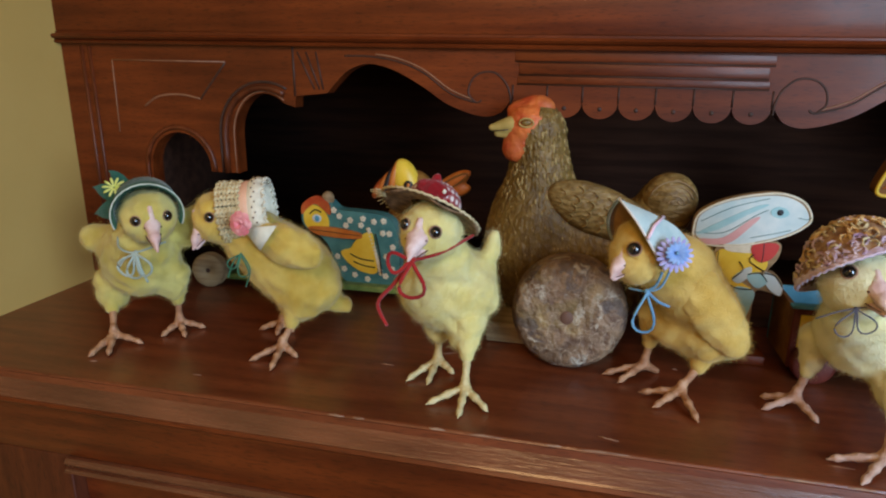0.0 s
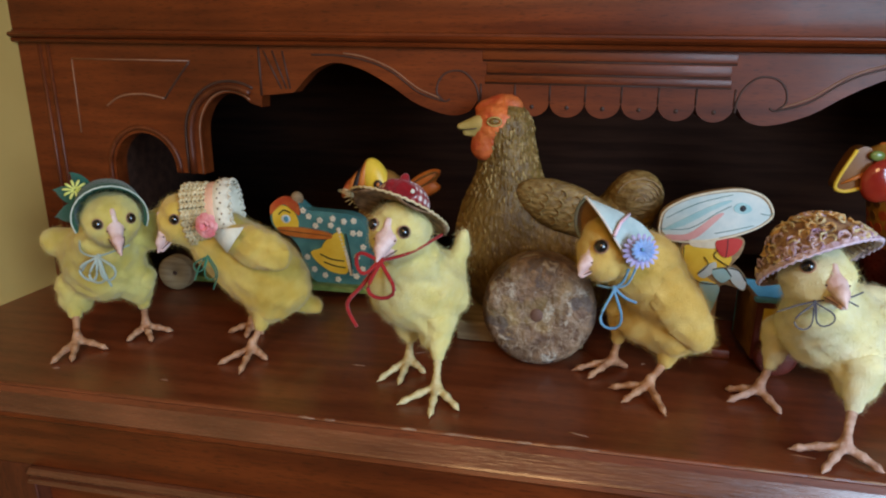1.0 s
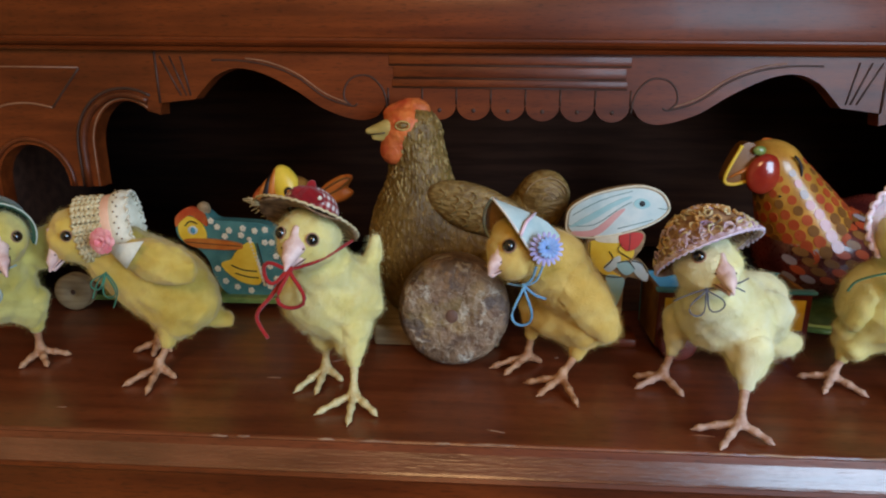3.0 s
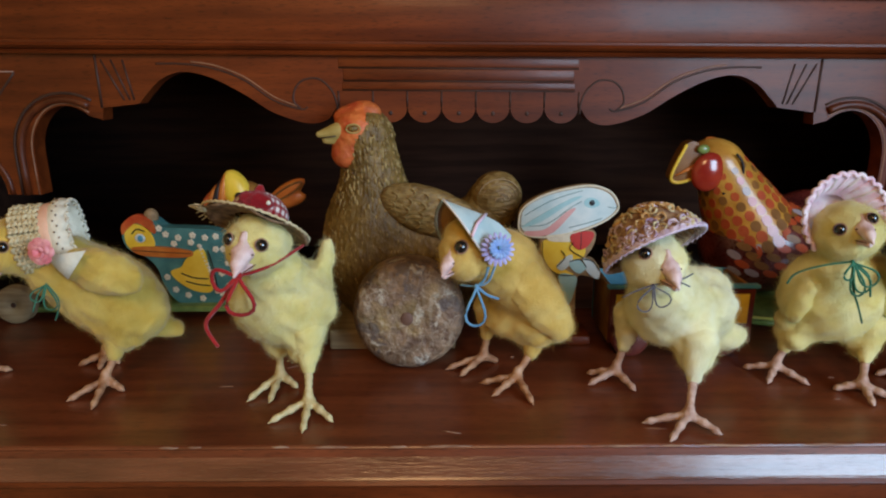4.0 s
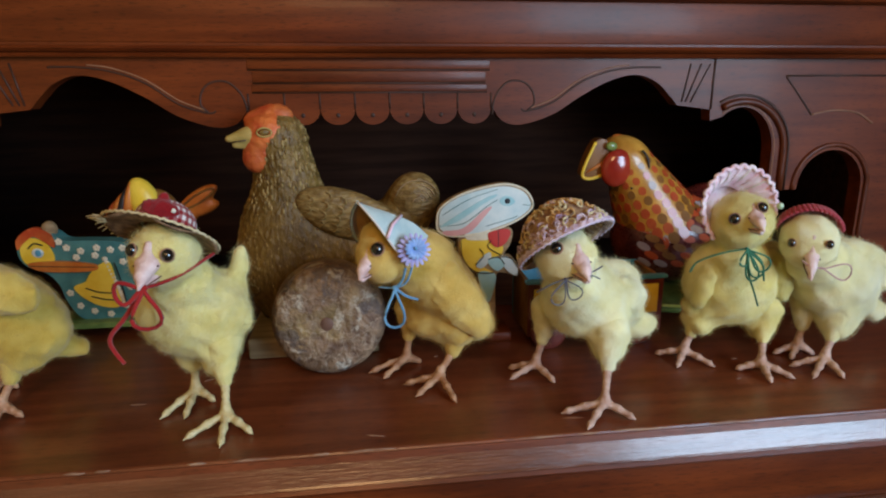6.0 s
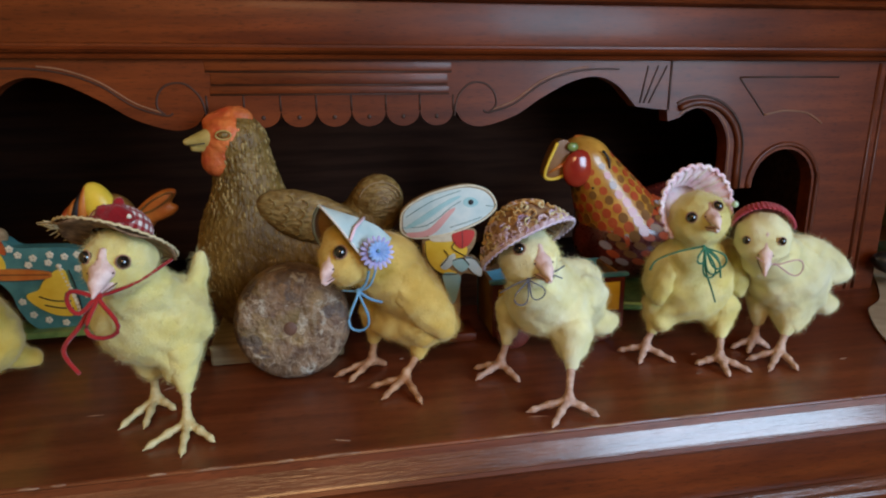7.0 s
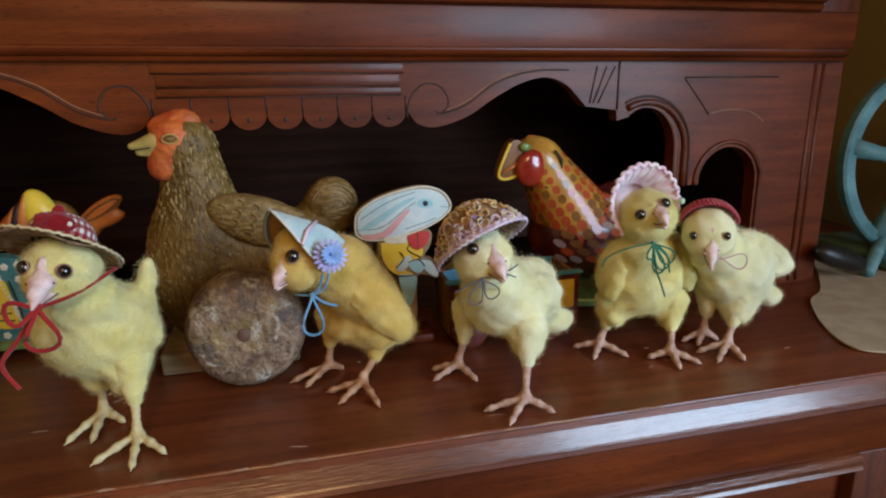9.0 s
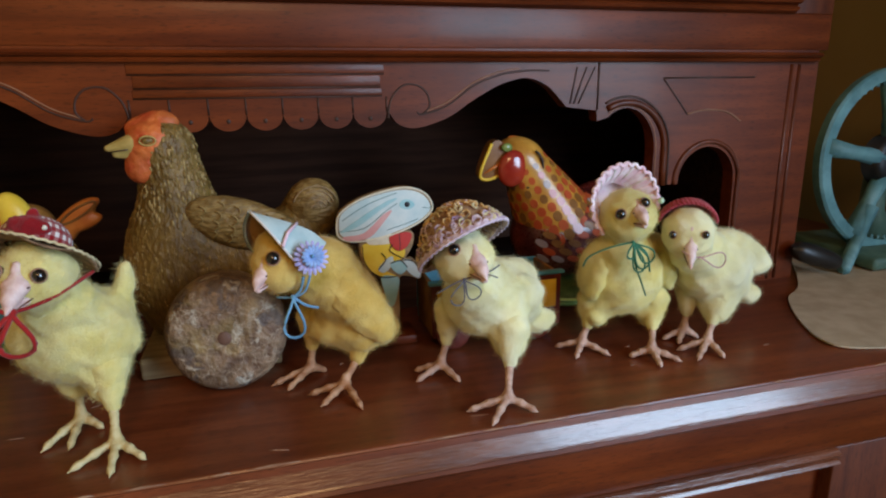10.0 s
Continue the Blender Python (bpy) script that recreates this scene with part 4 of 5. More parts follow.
for p, q, w in (((-0.3290, -0.112, 1.002), (-0.3575, -0.109, 1.0075), 0.0110), ((-0.3290, -0.113, 0.998), (-0.3590, -0.109, 0.9890), 0.0120), ((-0.3290, -0.111, 1.005), (-0.3440, -0.108, 1.0190), 0.0075)):
    a, b = Vector(p), Vector(q)
    d = (b - a).normalized()
    sd = d.cross(Vector((0.3, -1, 0.2))).normalized()
    v, f = [], []
    for layer in (0, 1):
        for i in range(7):
            k = i / 6
            ww = w * math.sin(math.pi * min(k * 0.93 + 0.07, 1)) ** 0.8
            for s in (-1, 0, 1):
                v.append(a + (b - a) * k + sd * ww * s * 0.55 + Vector((0.001 * layer, 0.0015 * (s * s) + 0.0009 * layer, 0)))
    for layer in (0, 1):
        for i in range(6):
            for j in range(2):
                m = layer * 21 + i * 3 + j
                q4 = [m, m + 3, m + 4, m + 1]
                f.append(q4 if layer else q4[::-1])
    part("leaf", Shape().add(v, f, LEAFMAT), t, "dark green cloth leaf")
petals(t, "petal", (-0.3315, -0.1190, 1.0105), (0.4, -0.7, 0.6), 10, 0.0006, 0.0070, 0.0008, LIME)
bow("pale blue yarn bow on the chest of a felt chick", PALEBLUE_YARN, 0.0008, (-0.3130, -0.1290, 0.9720), [(0.0075, 0.0170, -34), (0.0070, 0.0165, -4), (0.0070, 0.0165, 38)], [[(0.004, -0.002, -0.010), (0.007, -0.001, -0.019)], [(-0.011, 0.002, -0.006), (-0.017, 0.004, -0.012)]], [(-0.339, -0.112, 0.979), (-0.326, -0.128, 0.974), (-0.313, -0.1295, 0.972), (-0.299, -0.118, 0.977)])

# crocheted straw bonnet with ribbon, rose and lace
hc = Vector((-0.2690, -0.100, 0.9935))
t = thing("straw_bonnet", "cream crocheted straw bonnet with peach ribbon, pink rose and lace", "hat", (0, 0, 0), HATS)
ax, fr = Vector((0.90, 0.30, 0.10)), Vector((-0.1, -0.9, 0.3))
for i in range(6):
    h, r = 0.0025 + 0.0025 * i, 0.0188 + 0.0004 * (i % 2) - 0.0002 * i
    part("straw_braid", Shape().add(*tube(ring_points(hc, ax, fr, h, r, n=120, wobble=0.0008, waves=26, lift=0.0010), 0.0013, 5, True), STRAW), t)
part("band_lining", Shape().add(*cap(hc, ax, fr, [(0.003, 0.0178), (0.009, 0.0180), (0.0160, 0.0177)], 0.0006, 36), BROWN_STRAW), t)
part("ribbon", Shape().add(*cap(hc, ax, fr, [(0.0160, 0.0182), (0.0185, 0.0192), (0.0215, 0.0190), (0.0235, 0.0176)], 0.0008, 36, 0.0004, 7), PEACH), t, "peach ribbon band")
part("lace_frill", Shape().add(*cap(hc, ax, fr, [(0.0195, 0.0174), (0.0225, 0.0200), (0.0265, 0.0208), (0.0312, 0.0190)], 0.0007, 72, 0.0012, 14), LACE), t, "cream lace frill with scalloped edge")
part("lace_edge", Shape().add(*tube(ring_points(hc, ax, fr, 0.0313, 0.0190, n=120, wobble=0.0006, waves=28, lift=0.0010), 0.0008, 5, True), LACE), t)
for i in range(16):
    a = radians(25 + 9 * i)
    q = hc + basis(ax, fr)[0] * math.cos(a) * 0.0211 + basis(ax, fr)[1] * math.sin(a) * 0.0211 + ax.normalized() * (0.0245 + 0.0018 * (i % 2))
    part("eyelet", Shape().add(*ball(q, 0.0006, 6, 5), BROWN_STRAW), t)
v = [(-0.2412, -0.1225, 0.9908), (-0.2193, -0.1205, 0.9932), (-0.2302, -0.1225, 0.9774), (-0.2412, -0.1215, 0.9908), (-0.2193, -0.1195, 0.9932), (-0.2302, -0.1215, 0.9774)]
part("lace_point", Shape().add(v, [[0, 2, 1], [3, 4, 5], [0, 1, 4, 3], [1, 2, 5, 4], [2, 0, 3, 5]], LACE), t, "pointed lace end hanging down")
rose = Vector((-0.2370, -0.1285, 0.9955))
for i, (n, r, w) in enumerate(((7, 0.0076, 0.0034), (5, 0.0056, 0.0030), (5, 0.0034, 0.0020))):
    petals(t, "rose_petal", rose + Vector((0, -0.0012 * i, 0)), (-0.1, -1, 0.1), n, 0.0005, r, w, PINK, 0.3 * i, 0.0012)
bow("dark teal yarn bow under the bonnet of a felt chick", GREEN_YARN, 0.00045, (-0.2520, -0.1080, 0.9700), [(0.005, 0.015, 10), (0.004, 0.012, -40)], [[(0.006, -0.001, -0.010), (0.002, -0.001, -0.022)], [(-0.006, 0, -0.006), (-0.011, 0, -0.017)]])

# brimmed straw hat with gingham crown
hc = Vector((-0.1240, -0.134, 1.0020))
t = thing("straw_hat", "brown straw hat with red gingham crown and fringed brim", "hat", (0, 0, 0), HATS)
ax, fr = Vector((0.25, 0.52, 0.82)), Vector((-0.15, -1, 0.3))
hb = hc + ax.normalized() * 0.0072
part("brim", Shape().add(*cap(hb, ax, fr, [(0.0042, 0.0130), (0.0033, 0.0175), (0.0024, 0.0225), (0.0015, 0.0272), (0.0012, 0.0288)], 0.0012, 64, 0.0016, 5), BROWN_STRAW), t, "brown straw brim, seen from below")
for i in range(6):
    h, r = 0.0046 - 0.0006 * i, 0.0138 + 0.0029 * i
    part("straw_braid", Shape().add(*tube(ring_points(hb, ax, fr, h + 0.0006, r, n=110, wobble=0.0003, waves=44, lift=0.0004), 0.0007, 5, True), STRAW if i == 5 else BROWN_STRAW), t)
sx, sy, sz = basis(ax, fr)
rng = random.Random(8)
for i in range(22):
    a = radians(-52 + 4.0 * i)
    d = sx * math.cos(a) + sy * math.sin(a)
    p = hb + d * 0.0262 + sz * 0.0018
    part("straw_fringe", Shape().add(*tube([p, p + d * 0.004 + sz * rng.uniform(-0.001, 0.001), p + d * rng.uniform(0.006, 0.009) + sz * rng.uniform(-0.003, 0.001)], [0.0004, 0.00035, 0.0002], 4), STRAW), t)
crown = cap(hb, ax, fr, [(0.0198, 0.0005), (0.0196, 0.0030), (0.0190, 0.0055), (0.0180, 0.0080), (0.0167, 0.0103), (0.0150, 0.0122), (0.0131, 0.0137), (0.0110, 0.0147), (0.0086, 0.0152), (0.0060, 0.0155)], 0.0006, 48)
g = Shape()
GING = (RED_CLOTH, GINGHAM_MID, GINGHAM_MID, WHITE_CLOTH)
for m in (RED_CLOTH, GINGHAM_MID, WHITE_CLOTH):
    g.slot(m)
g.add(crown[0], crown[1], RED_CLOTH)
g.i = [g.m.index(GING[2 * ((k // 48) % 2) + (k % 48) % 2]) for k in range(len(crown[1]))]
part("crown", g, t, "red and white gingham crown")
rosette = hb + sz * 0.0105 + sy * 0.0125 - sx * 0.002
part("rosette", Shape().add(*soft([egg(rosette, (0.0058, 0.0050, 0.0056)), egg(rosette + sx * 0.0050 + sy * 0.001, (0.0040, 0.0030, 0.0042)), egg(rosette - sx * 0.0048, (0.0042, 0.0032, 0.0040)), egg(rosette + sz * 0.0055, (0.0026, 0.0024, 0.0040)), egg(rosette - sz * 0.0030 + sx * 0.002, (0.0050, 0.0040, 0.0030))], 0.0009, 0.0016, 0.0003, 0.004), RED_CLOTH), t, "dark red cloth rosette")
for k in (-1, 1):
    part("bud", Shape().add(*ball(rosette + sx * 0.0072 * k + sy * 0.002, (0.0013, 0.0010, 0.0013), 8, 6), LACE), t, "small cream bud")
bow("bright red yarn bow under the beak of a felt chick", RED_YARN, 0.00110, (-0.1231, -0.1600, 0.9911), [(0.0088, 0.0195, 2), (0.0070, 0.0120, -80)], [[(-0.0100, 0.0010, -0.0140), (-0.0199, 0.0030, -0.0265), (-0.0157, 0.0050, -0.0397)]],
    [(-0.1231, -0.1600, 0.9911), (-0.1175, -0.1545, 0.9911), (-0.1086, -0.1460, 0.9932), (-0.0976, -0.1250, 0.9976)])

# pale blue pointed hood
hc = Vector((-0.0095, -0.115, 0.9890))
t = thing("cloth_hood", "pale blue cloth hood with stitched rim and blue flower", "hat", (0, 0, 0), HATS)


def sheet(a, b, push, thick=0.0008, n=8):
    """A thin cloth between two curves, bulging away from the head."""
    m, v, f = len(a), [], []
    for layer in (0, 1):
        for i in range(m):
            for j in range(n + 1):
                k = j / n
                p = a[i] * (1 - k) + b[i] * k
                out = (p - hc).normalized()
                v.append(p + out * (push * math.sin(math.pi * k) * math.sin(math.pi * i / (m - 1)) - thick * layer))
    c = n + 1
    for layer in (0, 1):
        o = layer * m * c
        for i in range(m - 1):
            for j in range(n):
                q = [o + i * c + j, o + (i + 1) * c + j, o + (i + 1) * c + j + 1, o + i * c + j + 1]
                f.append(q if layer else q[::-1])
    return v, f


near_rim = smooth_line([(-0.0230, -0.1250, 1.0212), (-0.0148, -0.1335, 1.0127), (-0.0071, -0.1345, 1.0014), (-0.0017, -0.1310, 0.9924), (0.0023, -0.1270, 0.9859)], 5)
ridge = smooth_line([(-0.0230, -0.1250, 1.0212), (-0.0133, -0.1230, 1.0172), (-0.0023, -0.1190, 1.0120), (0.0074, -0.1130, 1.0057), (0.0158, -0.1040, 0.9961)], 5)
far_rim = smooth_line([(-0.0230, -0.1250, 1.0212), (-0.0261, -0.1170, 1.0143), (-0.0271, -0.1110, 1.0068), (-0.0260, -0.1070, 0.9994), (-0.0229, -0.1040, 0.9929)], 5)
part("hood_side", Shape().add(*sheet(near_rim, ridge, 0.0022), SKY_CLOTH), t)
part("stitched_rim", Shape().add(*tube(near_rim, 0.0007, 5), WHITE_CLOTH), t)
part("hood_side", Shape().add(*sheet(far_rim, ridge, 0.0015), HOOD_LINING), t, "brown felt far side of the hood")
part("stitched_rim", Shape().add(*tube(far_rim, 0.0010, 5), SKY_CLOTH), t)
for i in range(1, 20):
    p = far_rim[i]
    d = Vector((1.0, 0, 0.15))
    part("stitch", Shape().add(*tube([p - d * 0.0012 + Vector((0, -0.0008, 0)), p + d * 0.0028 + Vector((0, -0.0008, 0))], 0.0004, 4), NAVY_THREAD), t)
part("ribbon", Shape().add(*tube([near_rim[9] + Vector((0.0002, -0.0018, 0.0006)), (near_rim[9] + ridge[10]) / 2 + Vector((0.0, -0.0042, 0.002)), ridge[11] + Vector((0, -0.0012, 0.0012))], 0.0010, 6), PINK_CLOTH), t, "faded pink ribbon")
petals(t, "petal", (0.0051, -0.1345, 0.9965), (0.1, -1, 0.25), 18, 0.001, 0.0092, 0.0011, LILAC_PETAL)
petals(t, "petal", (0.0059, -0.1362, 0.9978), (0.1, -1, 0.25), 15, 0.0006, 0.0060, 0.0010, BLUE_PETAL, 0.5, 0.0008)
part("flower_centre", Shape().add(*ball((0.0059, -0.1375, 0.9982), 0.0010, 10, 8), BLUE_YARN), t)
bow("blue yarn bow hanging at the throat of a felt chick", BLUE_YARN, 0.0008, (-0.0053, -0.1270, 0.9737), [(0.0070, 0.0220, -2)], [[(0.006, 0.003, -0.006), (0.013, 0.010, -0.011)], [(0.004, -0.001, 0.004), (0.006, -0.004, 0.012)]],
    [(-0.014, -0.121, 0.9725), (-0.0053, -0.1270, 0.9737), (0.001, -0.1285, 0.977), (0.0045, -0.129, 0.986)])

# looped straw bonnet in lilac and ochre
hc = Vector((0.0875, -0.131, 0.9968))
t = thing("looped_bonnet", "bonnet of looped lilac, cream and ochre straw", "hat", (0, 0, 0), HATS)
ax, fr = Vector((-0.34, 0.52, 0.78)), Vector((0.3, -1, 0.2))
dome = [(k * 0.80 + 0.001, r * 0.86) for k, r in ((0.0245, 0.001), (0.0235, 0.009), (0.0200, 0.0165), (0.0140, 0.0225), (0.0075, 0.0265), (0.0015, 0.0300), (-0.0010, 0.0312))]
part("crown", Shape().add(*cap(hc, ax, fr, dome, 0.0012, 44, 0.002, 3), DARK_OCHRE), t)
sx, sy, sz = basis(ax, fr)
rng = random.Random(21)
for i in range(210):
    k = 1 - rng.random() ** 1.6
    h, r = (0.0202 * (1 - k ** 2.2) - 0.0002, 0.0264 * k ** 0.85)
    a = rng.uniform(0, 2 * math.pi)
    d = sx * math.cos(a) + sy * math.sin(a)
    c = hc + d * r + sz * (h + 0.0012)
    n = (d * (r + 0.004) + sz * (h + 0.010)).normalized()
    u = n.cross(Vector((rng.uniform(-1, 1), rng.uniform(-1, 1), rng.uniform(-1, 1)))).normalized()
    w = n.cross(u)
    R0, turns = rng.uniform(0.0018, 0.0038), rng.uniform(0.8, 1.6)
    pts = [c + (u * math.cos(2 * math.pi * turns * q / 9) + w * math.sin(2 * math.pi * turns * q / 9)) * R0 * (1 - 0.4 * q / 9) + n * 0.0010 * math.sin(q * 1.3) for q in range(10)]
    tone = rng.random()
    m = (LILAC_STRAW if tone < 0.6 else STRAW) if k > 0.82 else (OCHRE_STRAW if tone < 0.40 else STRAW if tone < 0.66 else PALE_LILAC if tone < 0.84 else BROWN_STRAW)
    part("straw_loop", Shape().add(*tube(pts, rng.uniform(0.0005, 0.0008), 5), m), t)
for k in range(3):
    pts = ring_points(hc, ax, fr, -0.0002 - 0.0010 * k, 0.0266 + 0.0006 * k, n=90, wobble=0.0005, waves=34 + 5 * k, lift=0.0006)
    part("rim_cord", Shape().add(*tube(pts, 0.0009, 5, True), PALE_LILAC), t, "pale lilac twisted rim")
for k in range(26):
    a = radians(14 * k)
    d = sx * math.cos(a) + sy * math.sin(a)
    part("lining_stitch", Shape().add(*tube([hc + d * 0.0255 - sz * 0.0008, hc + d * 0.0200 + sz * 0.0050], 0.0004, 4), BROWN_STRAW), t)
bow("thin grey blue thread bow on the chest of a felt chick", NAVY_THREAD, 0.0004, (0.0819, -0.1525, 0.9825), [(0.0048, 0.014, -24), (0.0050, 0.012, 34)], [[(-0.007, 0.001, -0.003), (-0.014, 0.004, -0.008)], [(0.012, 0.002, 0.001), (0.021, 0.006, -0.003)], [(0.014, 0.002, 0.002), (0.022, 0.006, 0.004)]])

# pink frilled bonnet
hc = Vector((0.2030, -0.106, 1.0045))
t = thing("frilled_bonnet", "pink and white frilled cloth bonnet with scalloped edge", "hat", (0, 0, 0), HATS)
ax, fr = Vector((0.05, -0.90, 0.12)), Vector((0, 0, -1))
part("frill", Shape().add(*cap(hc + Vector((0, 0.006, 0.001)), ax, Vector((0, 0, 1)), [(-0.008, 0.0130), (-0.001, 0.0175), (0.0035, 0.0210), (0.0060, 0.0240)], 0.0008, 120, 0.0010, 22, (-48, 228)), PINK_CLOTH), t)
part("crown", Shape().add(*cap(hc + Vector((0, 0.006, 0.001)), -ax, Vector((0, 0, 1)), [(0.0200, 0.001), (0.0185, 0.008), (0.0140, 0.0125), (0.0080, 0.0150)], 0.0008, 40), PINK_CLOTH), t)
part("scalloped_edge", Shape().add(*tube(ring_points(hc + Vector((0, 0.006, 0.001)), ax, Vector((0, 0, 1)), 0.0062, 0.0242, (-48, 228), 150, 0.0008, 26, 0.0004), 0.0013, 6), PINK_CLOTH), t)
for i in range(17):
    a = radians(-40 + 16.2 * i)
    sx, sy, sz = basis(ax, Vector((0, 0, 1)))
    c = hc + Vector((0, 0.006, 0.001))
    d = sx * math.cos(a) + sy * math.sin(a)
    part("pleat", Shape().add(*tube([c + d * 0.0140 - sz * 0.0062, c + d * 0.0180 + sz * 0.0002, c + d * 0.0228 + sz * 0.0058], [0.0004, 0.0006, 0.0005], 5), WHITE_CLOTH if i % 2 else PINK_CLOTH), t)
bow("green yarn bow with long ends on a felt chick", GREEN_YARN, 0.0006, (0.1952, -0.1300, 0.9874), [(0.0055, 0.018, 26), (0.0060, 0.017, 46), (0.0050, 0.019, 14), (0.0030, 0.010, -20)], [[(-0.012, 0.006, -0.004), (-0.021, 0.014, -0.011), (-0.0235, 0.017, -0.018)], [(0.002, -0.001, -0.014), (0.007, -0.001, -0.026), (0.0125, 0.002, -0.036)], [(0.010, 0, -0.008), (0.013, 0, -0.020)]])

# crimson knitted cap band
hc = Vector((0.2405, -0.119, 0.9900))
t = thing("knitted_cap", "small crimson knitted cap with a mint bead", "hat", (0, 0, 0), HATS)
ax, fr = Vector((0.38, 0.80, 0.40)), Vector((-0.3, -0.6, 0.7))
part("cap_body", Shape().add(*cap(hc, ax, fr, [(0.0182, 0.001), (0.0172, 0.007), (0.0140, 0.0125), (0.0085, 0.0162), (0.0035, 0.0174)], 0.0012, 40, span=(12, 168)), CRIMSON_KNIT), t)
for h, r in ((0.0085, 0.0162), (0.0062, 0.0170), (0.0040, 0.0176), (0.0022, 0.0180)):
    part("knitted_ridge", Shape().add(*tube(ring_points(hc, ax, fr, h, r, (10, 170), 80, 0.0005, 44, 0.0006), 0.0010, 5), CRIMSON_KNIT), t)
part("bead", Shape().add(*ball((0.2186, -0.1210, 1.0095), 0.0020, 12, 8), MINT), t, "mint green bead")
bow("thin pink thread loop at the throat of a felt chick", PINK_THREAD, 0.00045, (0.2358, -0.1395, 0.9766), [(0.0062, 0.0165, 80)], [[(-0.006, 0.001, 0.001), (-0.010, 0.004, 0.004)]])

# ---- old toys behind the chicks ----


def lathe(c, axis, front, rings, material, seg=48):
    sx, sy, sz = basis(axis, front)
    v, f = [], []
    for h, r in rings:
        for j in range(seg):
            a = 2 * math.pi * j / seg
            v.append(Vector(c) + (sx * math.cos(a) + sy * math.sin(a)) * r + sz * h)
    for i in range(len(rings) - 1):
        for j in range(seg):
            f.append([i * seg + j, (i + 1) * seg + j, (i + 1) * seg + (j + 1) % seg, i * seg + (j + 1) % seg])
    n = len(rings)
    f += [list(range(seg))[::-1], list(range((n - 1) * seg, n * seg))]
    return Shape().add([tuple(p) for p in v], f, material)


# painted hen on a wheeled board
t = thing("hen_pull_toy", "old olive painted hen on a wooden board with a mottled wheel", "toy", (0, 0, 0))
s = Shape()
hen = soft([egg((-0.0755, -0.010, 0.964), (0.0355, 0.035, 0.048)), rod((-0.0720, -0.012, 0.992), (-0.0735, -0.018, 1.042), 0.0285, 0.0165), egg((-0.0780, -0.020, 1.048), (0.0160, 0.0145, 0.0165)),
            egg((-0.0330, -0.004, 0.966), (0.052, 0.036, 0.034), (0, 12, 0)), egg((0.0120, 0.0, 0.9920), (0.020, 0.018, 0.024), (0, 25, 0)), egg((-0.0480, -0.004, 0.926), (0.050, 0.036, 0.014))], 0.0024, 0.012, 0.0004, 0.010)
s.add(*hen, OLIVE)
rng = np.random.default_rng(5)
hv, hf = np.asarray(hen[0]), np.asarray(hen[1])
ctr = hv[hf].mean(1)
nrm = np.cross(hv[hf[:, 1]] - hv[hf[:, 0]], hv[hf[:, 2]] - hv[hf[:, 0]])
nrm /= np.maximum(np.linalg.norm(nrm, axis=1, keepdims=True), 1e-9)
front = np.nonzero((ctr[:, 2] > 0.945) & (ctr[:, 2] < 1.058) & (ctr[:, 0] < -0.035) & (nrm[:, 1] < 0.3))[0]
for k in rng.choice(front, 900, replace=False):
    high = ctr[k][2] > 0.998
    if not high and rng.random() < 0.6:
        continue
    n, big = Vector(nrm[k]), rng.uniform(0.7, 1.25)
    sx, sy, sz = basis(n, (0.05, 0, -1))
    turn = Matrix((sx, sy, sz)).transposed().to_4x4()
    size = (0.0009 * big, 0.0023 * big, 0.0006) if high else (0.0006 * big, 0.0014 * big, 0.0004)
    s.add(*moved(ball((0, 0, 0), size, 6, 4), Matrix.Translation(Vector(ctr[k])) @ turn), FLECK if rng.random() < (0.35 if high else 0.6) else OLIVE)
s.add(*soft([egg((-0.0320, -0.036, 0.9960), (0.036, 0.009, 0.0165), (0, 20, 0)), egg((-0.0100, -0.034, 0.9870), (0.026, 0.007, 0.0120), (0, 28, 0))], 0.0022, 0.006, 0.0003, 0.008), OLIVE_WING)
s.add(*soft([egg((0.0150, -0.006, 1.0000), (0.0185, 0.0145, 0.0190), (0, 20, 0))], 0.0022, 0.006, 0.0003, 0.008), OLIVE_WING)
# rows of carved feathers on the wing
for row in range(4):
    for k in range(7):
        u, w = -0.030 + 0.0100 * k, -0.0095 + 0.0062 * row
        e = (u / 0.038) ** 2 + (w / 0.0155) ** 2
        if e > 0.95:
            continue
        c0, q = Vector((-0.0300, -0.0376 - 0.0088 * math.sqrt(1 - e), 0.9945)), radians(20)
        mid = c0 + Vector((u * math.cos(q) + w * math.sin(q), 0, -u * math.sin(q) + w * math.cos(q)))
        s.add(*tube([mid + Vector((0.0042 * math.cos(radians(a)), 0.0008 - 0.0012 * math.cos(radians(a)), 0.0029 * math.sin(radians(a)))) for a in range(-80, 81, 20)], 0.00045, 4), FLECK)
for k in range(5):
    r = 0.004 + 0.0030 * k
    s.add(*tube([(0.0165 + r * math.cos(radians(a)), -0.0205 + 0.0011 * k, 0.9985 + r * math.sin(radians(a))) for a in range(20, 161, 14)], 0.0005, 5), CREAM_WOOD)
s.add(*soft([egg((-0.0790, -0.0275, 1.0500), (0.0130, 0.0092, 0.0115)), egg((-0.0750, -0.0220, 1.0610), (0.0110, 0.0060, 0.0060)), egg((-0.0840, -0.0275, 1.0460), (0.0130, 0.0090, 0.0150)), egg((-0.0895, -0.0280, 1.0345), (0.0085, 0.0075, 0.0095)), egg((-0.0850, -0.0260, 1.0350), (0.009, 0.007, 0.010)),
              egg((-0.0800, -0.0205, 1.0615), (0.0125, 0.0055, 0.0065), (0, -14, 0)), egg((-0.0900, -0.0215, 1.0580), (0.0065, 0.005, 0.0060))], 0.0014, 0.004, 0.0003, 0.006), COMB)
